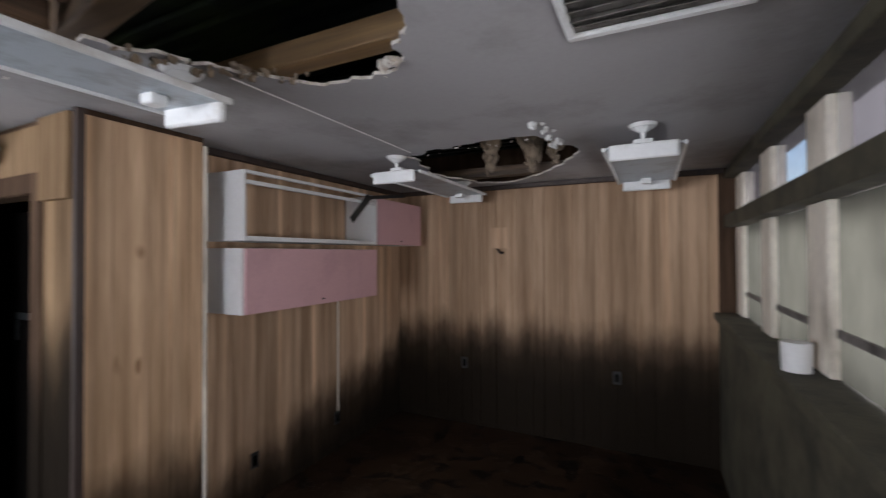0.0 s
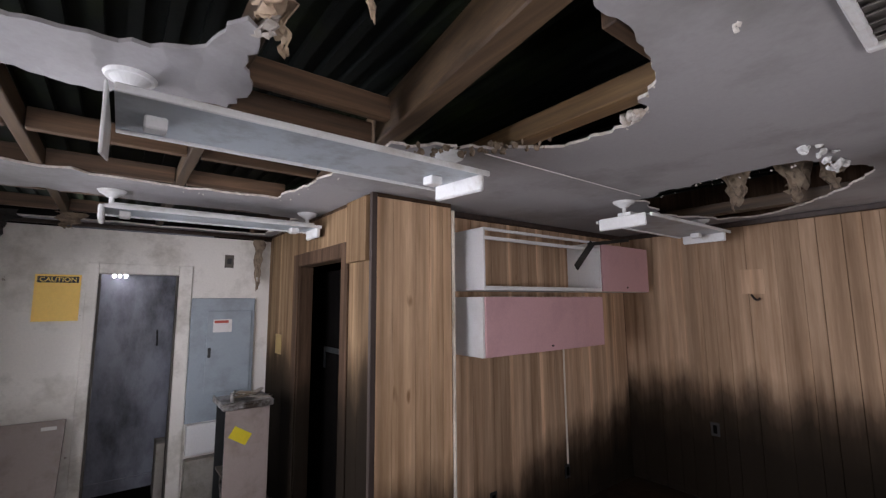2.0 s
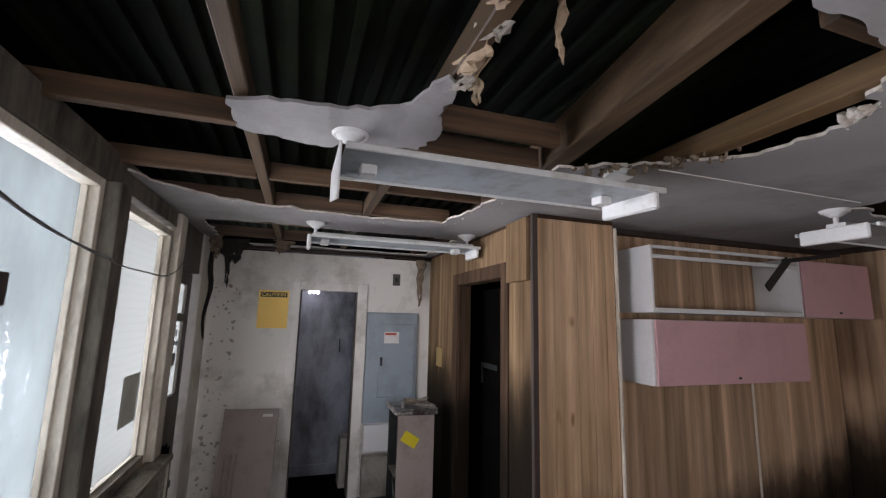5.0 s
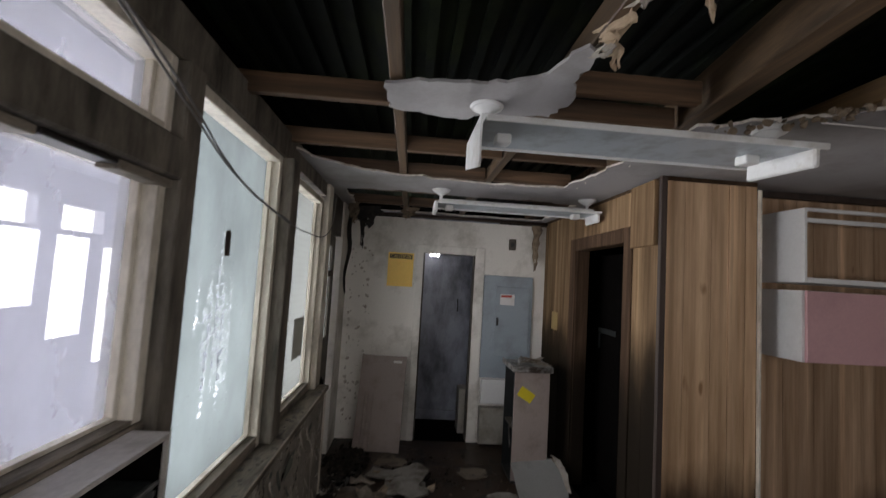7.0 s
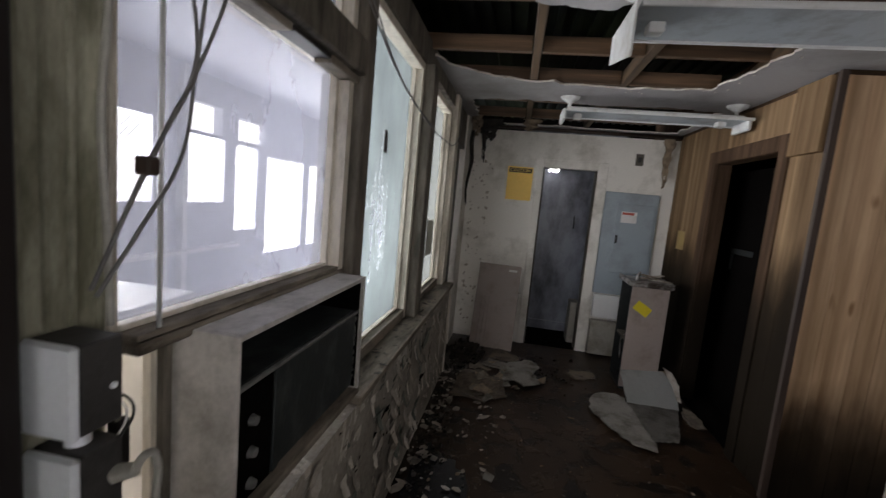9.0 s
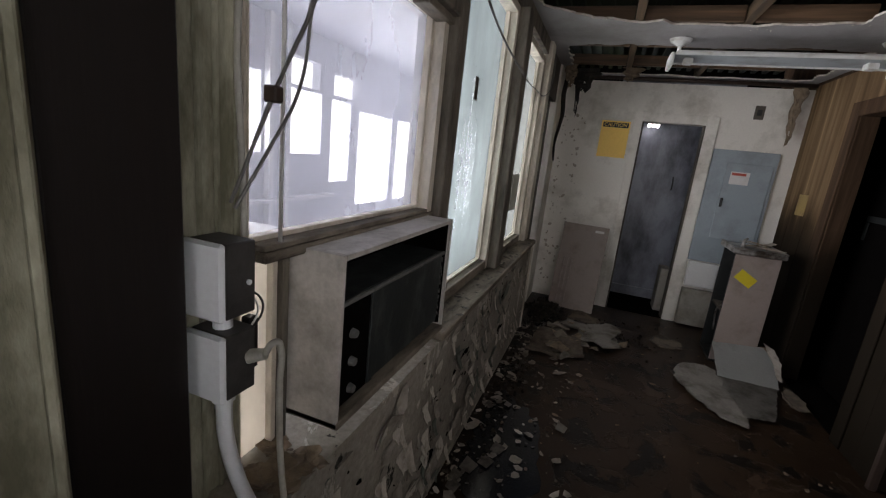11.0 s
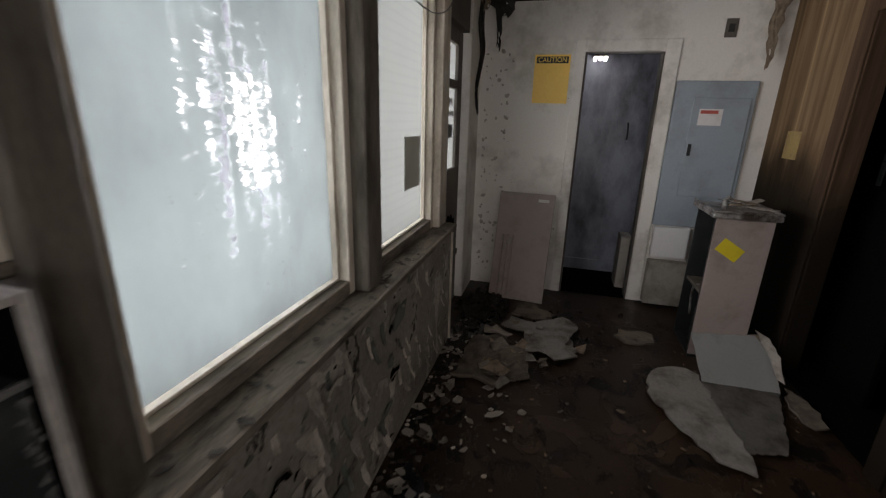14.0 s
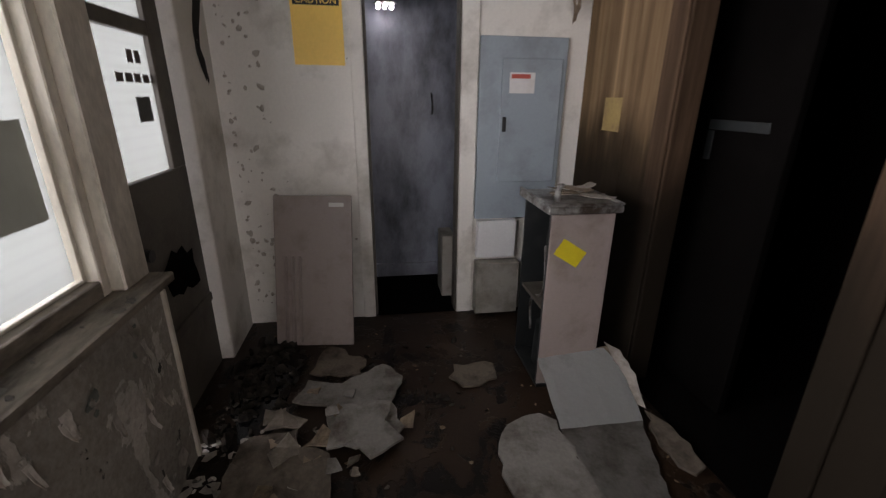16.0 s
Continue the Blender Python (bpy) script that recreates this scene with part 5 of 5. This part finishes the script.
for k in range(6):
    bm = bmesh.new()
    bmesh.ops.create_icosphere(bm, subdivisions=2, radius=0.013, matrix=Matrix.Translation((-5.1 + 0.05 * math.cos(k * 1.05), -0.20 + 0.05 * math.sin(k * 1.05), 2.026 + 0.008 * (k % 2))))
    part("glint_bead", bm, GLINT_GLOW, cl, "small glowing bead standing in for a glint", True)
solid("closet_cabinet", boxes((-5.15, -4.92, 0.165, 0.26, 0.009, 0.50), bevel=0.005), GRIMY_BEIGE, "narrow grimy beige box standing in the closet", "box")
# Vertical handle bar on the closet's back wall.
cb = thing("closet_handle", (-5.39, 0.12, 1.34), "small dark vertical handle on the grey closet wall", "pipe")
tube("bar", [(-5.399, 0.14, 1.50), (-5.37, 0.14, 1.49), (-5.37, 0.145, 1.36), (-5.399, 0.145, 1.35)], 0.008, BLACK, cb)
dk = thing("door_2", (-3.9, 1.33, 0), "inner door standing open, coloured near-black for shade", "door", kind="structure")
# Leaf colour is near-black to carry the room's shade.
part("door_leaf", boxes((-4.35, -3.42, 1.31, 1.35, 0.01, 2.05), bevel=0.004), BLACK_SHADE, dk)
part("latch_plate", boxes((-3.86, -3.52, 1.303, 1.309, 1.34, 1.385), bevel=0.002), BLACK, dk, "worn dark metal latch plate")
part("latch_plate", boxes((-3.86, -3.82, 1.303, 1.309, 1.20, 1.335), bevel=0.002), BLACK, dk)

# ---- flaking paint and rubble ----


def flakes(name, place, count, size, mat, label, seed, category):
    """Curled chips of paint, too many to count."""
    rnd = random.Random(seed)
    verts, faces = [], []
    for _ in range(count):
        m, s = place(rnd)
        s *= size * rnd.uniform(0.35, 1.0) ** 1.5 * 1.6
        n = rnd.randint(5, 7)
        asp, curl = rnd.uniform(0.4, 1.7), rnd.uniform(0.05, 0.7)
        base = len(verts)
        for ring, rr in ((0, 0.0), (1, 0.6), (2, 1.0)):
            for k in range(1 if ring == 0 else n):
                a = 2 * math.pi * k / n + 0.3 * rnd.random()
                r = rr * s * rnd.uniform(0.65, 1.1)
                x, y = r * math.cos(a), r * math.sin(a) * asp
                verts.append(m @ Vector((x, y, 0.002 + curl * (x * x + 0.4 * y * y) / max(s, 1e-4) * (0.6 if ring else 0))))
        for k in range(n):
            k2 = (k + 1) % n
            faces.append((base, base + 1 + k, base + 1 + k2))
            faces.append((base + 1 + k, base + 1 + n + k, base + 1 + n + k2, base + 1 + k2))
    me = bpy.data.meshes.new(name)
    me.from_pydata([tuple(v) for v in verts], [], faces)
    me.materials.append(mat)
    ob = new(name, me)
    md = ob.modifiers.new("thickness", "SOLIDIFY")
    md.thickness = 0.0015
    return tagged(ob, label, category, "", "stuff")


def on_wall(x0, x1, z0, z1, power=1.0):
    def place(rnd):
        x, z = rnd.uniform(x0, x1), z0 + (z1 - z0) * rnd.random() ** power
        keep = noise.noise((x * 3.2, z * 3.2, 5)) > 0.0
        m = Matrix.Translation((x, -1.099, z)) @ pose(0, 0, 0, -90 + rnd.uniform(-25, 6), rnd.uniform(-10, 10), 0) @ pose(0, 0, 0, 0, 0, rnd.uniform(0, 360))
        return m, (1.0 if keep else 0.3) * (0.5 if x < -2.5 else 1.0)
    return place


def on_floor(x0, x1, y0, y1, pull=1.0, z=0.003):
    def place(rnd):
        x, y = rnd.uniform(x0, x1), y0 + (y1 - y0) * rnd.random() ** pull
        m = Matrix.Translation((x, y, z + 0.012 * rnd.random() ** 3)) @ pose(0, 0, 0, rnd.uniform(-14, 14), rnd.uniform(-14, 14), rnd.uniform(0, 360))
        return m, 1.0
    return place


def tongues(name, count, x0, x1, z0, z1, mat, label, seed):
    """Strips of paint still held at the top, that curl out from the wall and taper."""
    rnd = random.Random(seed)
    verts, faces = [], []
    for _ in range(count):
        while True:
            x, z = rnd.uniform(x0, x1), rnd.uniform(z0, z1)
            if noise.noise((x * 4.0, z * 4.0, seed)) > -0.12:
                break
        wide, tall, curl, skew = rnd.uniform(0.010, 0.036), rnd.uniform(0.03, 0.12), rnd.uniform(0.06, 0.35), rnd.uniform(-0.12, 0.12)
        if x < -2.5:
            wide, tall = wide * 0.6, tall * 0.7
        base = len(verts)
        for i in range(6):
            t = i / 5
            half = wide * (1 - 0.55 * t ** 2) * rnd.uniform(0.75, 1.15)
            out = tall * curl * t ** 2
            for u in (-1, 0, 1):
                verts.append((x + u * half + skew * tall * t + rnd.uniform(-0.003, 0.003), -1.097 + out + 0.006 * u * u * t, z - tall * t * (1 - 0.2 * curl * t)))
        for i in range(5):
            for u in range(2):
                a = base + i * 3 + u
                faces.append((a, a + 1, a + 4, a + 3))
    me = bpy.data.meshes.new(name)
    me.from_pydata(verts, [], faces)
    me.materials.append(mat)
    ob = new(name, me)
    ob.modifiers.new("thickness", "SOLIDIFY").thickness = 0.0018
    return tagged(ob, label, "paint flakes", "", "stuff")


CHIP = worn("dirty_paint_chip", (0.15, 0.135, 0.115), (0.035, 0.03, 0.025), 0.8, grime=0.7, scale=14, relief=0.3)
GREENGREY = worn("grey_green_old_paint", (0.16, 0.175, 0.15), (0.07, 0.072, 0.06), 0.85, grime=0.5, scale=9, relief=0.3)
PALETONGUE = worn("pale_paint_tongue", (0.62, 0.57, 0.50), (0.30, 0.265, 0.21), 0.8, grime=0.45, scale=11, relief=0.3)
tongues("peeling_paint", 48, -3.3, -0.42, 0.10, 0.76, PALETONGUE, "pale paint tongues curling off the low wall", 41)
tongues("peeling_paint", 44, -3.4, -0.42, 0.10, 0.76, FLAKE, "grey-beige paint tongues curling off the low wall", 42)
tongues("peeling_paint", 16, -2.6, -0.42, 0.10, 0.70, GREENGREY, "green-grey paint tongues curling off the low wall", 43)
flakes("peeling_paint", on_wall(-3.46, -0.4, 0.03, 0.77), 90, 0.050, FLAKE, "curled pale paint flakes peeling off the low wall", 1, "paint flakes")
flakes("peeling_paint", on_wall(-3.46, -0.4, 0.03, 0.77), 60, 0.06, WAINSCOT, "curled grey-brown paint flakes peeling off the low wall", 2, "paint flakes")
flakes("peeling_paint", on_wall(-3.46, -0.4, 0.03, 0.77), 35, 0.05, GREENGREY, "curled green-grey paint flakes peeling off the low wall", 3, "paint flakes")
PALEFLAKE = worn("pale_paint_flake", (0.60, 0.56, 0.49), (0.28, 0.25, 0.20), 0.8, grime=0.45, scale=12, relief=0.3)
flakes("peeling_paint", on_wall(-3.0, -0.45, 0.05, 0.77), 40, 0.04, PALEFLAKE, "pale curled paint tongues hanging off the low wall", 31, "paint flakes")
# Black flecks paint the shadow gaps between the peeling flakes.
flakes("gap_shadows", on_wall(-3.0, -0.45, 0.05, 0.77), 40, 0.03, BLACK_SHADE, "black flecks painted as shadow gaps in the peeling paint", 32, "wall damage")
flakes("paint_chips", on_floor(-3.9, -0.3, -1.08, -0.35, 2.2), 260, 0.012, CHIP, "dirty grey paint chips scattered along the floor", 4, "paint chips")
flakes("paint_chips", on_floor(-4.5, 0.2, -1.05, 1.0, 1.3), 80, 0.009, CHIP, "small grey crumbs strewn over the dirty floor", 5, "paint chips")
flakes("paint_chips", on_floor(-3.6, -0.3, -1.08, -0.55, 2.4), 46, 0.012, PALETONGUE, "pale paint chips heaped at the wall's foot", 61, "paint chips")
flakes("paint_chips", on_floor(-4.5, -0.5, -1.0, 1.0, 1.0), 150, 0.010, TORN, "brown grit and crumbs on the wet floor", 62, "paint chips")
flakes("paint_chips", on_floor(-3.9, -0.3, -1.08, -0.5, 1.6), 150, 0.024, WAINSCOT, "brown paint chips scattered along the floor", 6, "paint chips")
flakes("sill_debris", lambda rnd: (Matrix.Translation((rnd.uniform(-3.4, -1.3), rnd.uniform(-1.19, -1.09), 0.827)) @ pose(0, 0, 0, rnd.uniform(-10, 10), rnd.uniform(-10, 10), rnd.uniform(0, 360)), 1.0), 60, 0.012, CHIP, "paint chips lying on the window sill", 7, "paint chips")
flakes("sill_debris", lambda rnd: (Matrix.Translation((rnd.uniform(-0.455, -0.33), rnd.uniform(-1.24, -1.11), 0.789)) @ pose(0, 0, 0, rnd.uniform(-15, 15), rnd.uniform(-15, 15), rnd.uniform(0, 360)), 1.0), 60, 0.022, TORN, "brown rubble in the corner beside the air conditioner", 8, "rubble")


def on_unit(xs, spread):
    def place(rnd):
        m = Matrix.Translation((rnd.choice(xs) + rnd.gauss(0, spread), FY + 0.003, rnd.uniform(Z0 + 0.05, Z1 - 0.14))) @ pose(0, 0, 0, -90, 0, 0) @ pose(0, 0, 0, 0, 0, rnd.uniform(0, 360))
        return m, 1.0
    return place


flakes("caked_dust", on_unit((X1 - 0.178, X0 + 0.03), 0.005), 70, 0.0042, DUSTY, "grey dust caked on the air conditioner's face", 81, "dust")


def mulch(name, x0, x1, y0, y1, count, size, seed, label):
    rnd = random.Random(seed)
    bm = bmesh.new()
    for _ in range(count):
        r = size * rnd.uniform(0.4, 1.2)
        m = Matrix.Translation((rnd.gauss((x0 + x1) / 2, (x1 - x0) / 4), rnd.gauss((y0 + y1) / 2, (y1 - y0) / 4), r * 0.3)) @ Euler([rnd.uniform(0, 6) for _ in range(3)]).to_matrix().to_4x4() @ Matrix.Diagonal((1, rnd.uniform(0.5, 1.6), rnd.uniform(0.3, 0.7), 1))
        bmesh.ops.create_icosphere(bm, subdivisions=1, radius=r, matrix=m)
    for v in bm.verts:
        v.co += Vector(noise.noise_vector(v.co * 40)) * size * 0.4
    return solid(name, bm, DIRT, label, "debris", "stuff")


mulch("wet_rubbish", -4.5, -3.6, -1.15, -0.75, 150, 0.035, 3, "black rotten rubbish in the corner by the door")
mulch("wet_rubbish", -4.3, -3.5, -0.6, 0.2, 60, 0.018, 5, "dark wet crumbs on the floor")
mulch("wet_rubbish", -3.5, -1.2, -1.08, -0.85, 120, 0.018, 6, "dark wet crumbs along the wall's foot")


def slab(outline, z, label, seed, mat=DEBRIS, thick=0.012, warp=0.02, turn=None, jag=0.02):
    bm = sheet(ragged(outline, jag, 0.05, seed), z, thick, warp, seed)
    if turn:
        for v in bm.verts:
            v.co.z += turn(v.co.x, v.co.y)
    return solid("board_piece", bm, mat, label, "plasterboard", group="fallen boards")


slab([(-3.50, 0.34), (-3.52, 0.44), (-3.46, 0.495), (-3.2, 0.515), (-2.85, 0.53), (-2.66, 0.52), (-2.72, 0.38), (-2.95, 0.25), (-3.16, 0.17), (-3.36, 0.20), (-3.45, 0.26)], 0.028, "pale fallen plasterboard lying on the dirty floor", 51)


def bent_board():
    """One board snapped over a crease: the back half tilts up towards the fountain, the front half lies flat."""
    bm = bmesh.new()
    n, k = 22, 10
    grid = []
    for i in range(n + 1):
        x = -3.76 + 0.93 * i / n
        row = []
        for j in range(k + 1):
            v = j / k
            lo = 0.505 + 0.04 * max(0, i / n - 0.35) + 0.006 * noise.noise((i * 0.5, 1, 9))
            hi = (0.93 if i > 2 else 0.87 + 0.03 * i) - 0.30 * max(0, i / n - 0.3) + 0.022 * noise.noise((i * 1.3, 3, 1))
            y = lo + (hi - lo) * v
            rise = max(0.0, -3.42 - x)
            z = 0.022 + rise * (0.47 + 0.10 * v) + 0.004 * noise.noise((i * 0.4, j * 0.6, 2))
            row.append(bm.verts.new((x + (0.016 * noise.noise((j * 1.7, i * 0.2, 7)) if i in (0, n) else 0) - 0.03 * v * (i == n), y, z)))
        grid.append(row)
    for i in range(n):
        for j in range(k):
            f = bm.faces.new((grid[i][j], grid[i + 1][j], grid[i + 1][j + 1], grid[i][j + 1]))
            f.material_index = int(i > 7)
    bmesh.ops.solidify(bm, geom=bm.faces[:], thickness=0.013)
    board = solid("board_piece", bm, worn("whiter_plasterboard", (0.46, 0.46, 0.44), (0.19, 0.175, 0.145), 0.85, grime=0.3, scale=3.2, relief=0.08), "snapped plasterboard with its pale half tilted up against the fountain", "plasterboard", group="fallen boards")
    board.data.materials.append(DEBRIS)
    bm = sheet(ragged([(-0.10, 0.0), (0.13, 0.0), (0.16, 0.12), (0.10, 0.20), (-0.02, 0.17), (-0.12, 0.22)], 0.014, 0.04, 91), 0, 0.008, 0.02, 4)
    bmesh.ops.transform(bm, matrix=Matrix.Translation((-3.72, 0.80, 0.03)) @ pose(0, 0, 0, 0, 0, 90) @ pose(0, 0, 0, 74, 0, 0), verts=bm.verts)
    solid("board_piece", bm, TORN, "torn brown cardboard leaning against the fountain", "cardboard", group="fallen boards")
    bm = sheet(ragged([(-3.75, 0.86), (-3.70, 0.925), (-3.58, 0.955), (-3.44, 0.935), (-3.46, 0.90), (-3.60, 0.895)], 0.008, 0.03, 95), 0.05, 0.006, 0.03, 6)
    for v in bm.verts:
        v.co.z += max(0.0, -3.42 - v.co.x) * 0.62
    solid("board_piece", bm, FLAKE, "torn pale paper edge curling off the tilted board", "plasterboard", group="fallen boards")


bent_board()
slab([(-3.48, 0.96), (-3.40, 1.01), (-3.12, 1.0), (-3.08, 0.93), (-3.25, 0.88)], 0.03, "brownish broken board lying by the doorway", 52, SODDEN)
slab([(-4.02, -0.30), (-3.90, -0.20), (-3.70, -0.27), (-3.52, -0.21), (-3.41, -0.34), (-3.55, -0.42), (-3.50, -0.56), (-3.72, -0.58), (-3.78, -0.76), (-3.93, -0.70), (-3.90, -0.52)], 0.03, "stained plasterboard slab lying on the floor", 53, jag=0.014)
slab([(-3.74, -0.44), (-3.66, -0.27), (-3.54, -0.30), (-3.43, -0.22), (-3.33, -0.36), (-3.44, -0.44), (-3.42, -0.55), (-3.58, -0.53)], 0.062, "pale plasterboard piece lying on a slab", 54, jag=0.010, warp=0.035)
slab([(-3.50, -0.92), (-3.60, -0.72), (-3.44, -0.66), (-3.38, -0.54), (-3.14, -0.50), (-3.10, -0.62), (-2.96, -0.70), (-3.06, -0.84), (-3.02, -0.96), (-3.28, -0.94)], 0.025, "crumbling stained board among the rubble", 55, SODDEN, 0.02, 0.05)
SCRAPS = worn("brown_stained_board", (0.24, 0.205, 0.165), (0.085, 0.068, 0.05), 0.9, grime=0.55, scale=9, relief=0.5)
rnd = random.Random(17)
for k in range(26):
    x, y, r = rnd.gauss(-3.28, 0.17), rnd.gauss(-0.72, 0.12), rnd.uniform(0.03, 0.10)
    if k > 17:
        x, y, r = rnd.gauss(-3.62, 0.16), rnd.gauss(-0.40, 0.11), rnd.uniform(0.025, 0.07)
    a = rnd.uniform(0, 6.28)
    pts = [(x + r * q * math.cos(a + h), y + r * q * math.sin(a + h)) for h, q in ((0, 1.0), (0.9, 0.55), (1.7, 0.9), (2.7, 0.6), (3.5, 1.0), (4.6, 0.5), (5.4, 0.8))]
    slab(pts, 0.032 + 0.0012 * k, "broken curled board scrap in the rubble heap", 200 + k, (SCRAPS, DEBRIS, TORN)[k % 3], 0.008, 0.07, jag=0.006)
slab([(-4.0, 0.10), (-3.98, 0.34), (-3.85, 0.32), (-3.80, 0.12), (-3.88, 0.06)], 0.012, "dirty flat board scrap on the floor", 58, SODDEN)
slab([(-4.25, -0.62), (-4.10, -0.40), (-3.95, -0.42), (-4.0, -0.70)], 0.02, "dark stained board scrap before the leaning panel", 59, SODDEN)
rnd = random.Random(9)
for k in range(14):
    x, y, r = rnd.uniform(-3.0, -1.2), -1.02 + 0.5 * rnd.random() ** 1.6, rnd.uniform(0.025, 0.06)
    slab([(x - r, y - r * 0.5), (x + r * 0.6, y - r * 0.7), (x + r, y + r * 0.4), (x - r * 0.3, y + r * 0.8)], 0.008, "loose chunk of peeled paint on the floor", 100 + k, CHIP if k % 3 else DEBRIS, 0.004, 0.02, jag=0.006)


def sign_text(text, size, mat, parent, m):
    cu = bpy.data.curves.new("lettering", "FONT")
    cu.body, cu.size, cu.extrude, cu.align_x, cu.align_y = text, size, 0.0006, "CENTER", "CENTER"
    tmp = bpy.data.objects.new("lettering", cu)
    me = bpy.data.meshes.new_from_object(tmp)
    bpy.data.objects.remove(tmp)
    me.transform(Matrix.Translation(-origin(parent)) @ m)
    me.materials.append(mat)
    ob = new("lettering", me)
    ob.parent = parent
    return ob


sign_text("CAUTION", 0.05, AMBER, cs, Matrix.Translation((EW + 0.009, -0.59, 1.969)) @ pose(0, 0, 0, 90, 0, 90))

flakes("wall_mould", lambda r: (Matrix.Translation((EW + 0.003, -1.12 + 0.22 * r.random() ** 2, r.uniform(0.1, 2.1))) @ pose(0, 0, 0, 0, 90 + r.uniform(-6, 6), 0) @ pose(0, 0, 0, 0, 0, r.uniform(0, 360)), 1.0), 90, 0.012, worn("brown_grey_mould", (0.46, 0.42, 0.36), (0.25, 0.22, 0.18), 0.9, grime=0.5, scale=20), "faint mould and peeling specks on the end wall", 21, "mould")
flakes("wall_mould", lambda r: (Matrix.Translation((EW + 0.003, r.uniform(-1.05, -0.42), r.uniform(0.3, 2.3))) @ pose(0, 0, 0, 0, 90, 0) @ pose(0, 0, 0, 0, 0, r.uniform(0, 360)), 1.0), 9, 0.006, FLAKE, "small chips and stains on the end wall", 22, "mould")
PUDDLE = worn("black_wet_film", (0.012, 0.014, 0.018), (0.02, 0.018, 0.016), 0.12, grime=0.4, scale=6, relief=0.12)
for k, pts in enumerate(([(-2.35, -0.98), (-2.1, -0.72), (-1.6, -0.62), (-1.25, -0.75), (-1.4, -1.0), (-1.9, -1.04)], [(-4.2, -1.05), (-4.1, -0.8), (-3.7, -0.75), (-3.55, -0.95), (-3.8, -1.08)])):
    solid("puddle", sheet(ragged(pts, 0.03, 0.06, 70 + k), 0.001, 0.003, 0.0, 1), PUDDLE, "shallow black puddle on the floor", "puddle", group="puddles")
tb = thing("porch_table", (-1.1, -2.6, 0.06), "white table standing in the bright porch", "table")
part("tabletop", boxes((-1.6, -0.5, -3.1, -2.1, 0.98, 1.02), bevel=0.006), CAB_WHITE, tb)
for x in (-1.55, -0.6):
    for y in (-3.05, -2.2):
        part("leg", boxes((x, x + 0.05, y, y + 0.05, 0.06, 0.979), bevel=0.004), CAB_WHITE, tb)

solid("pane_sticker", boxes((-1.885, -1.835, GL - 0.001, GL + 0.002, 1.79, 1.90), bevel=0.001), DARKWOOD, "small dark sticker on the frosted pane", "sticker")
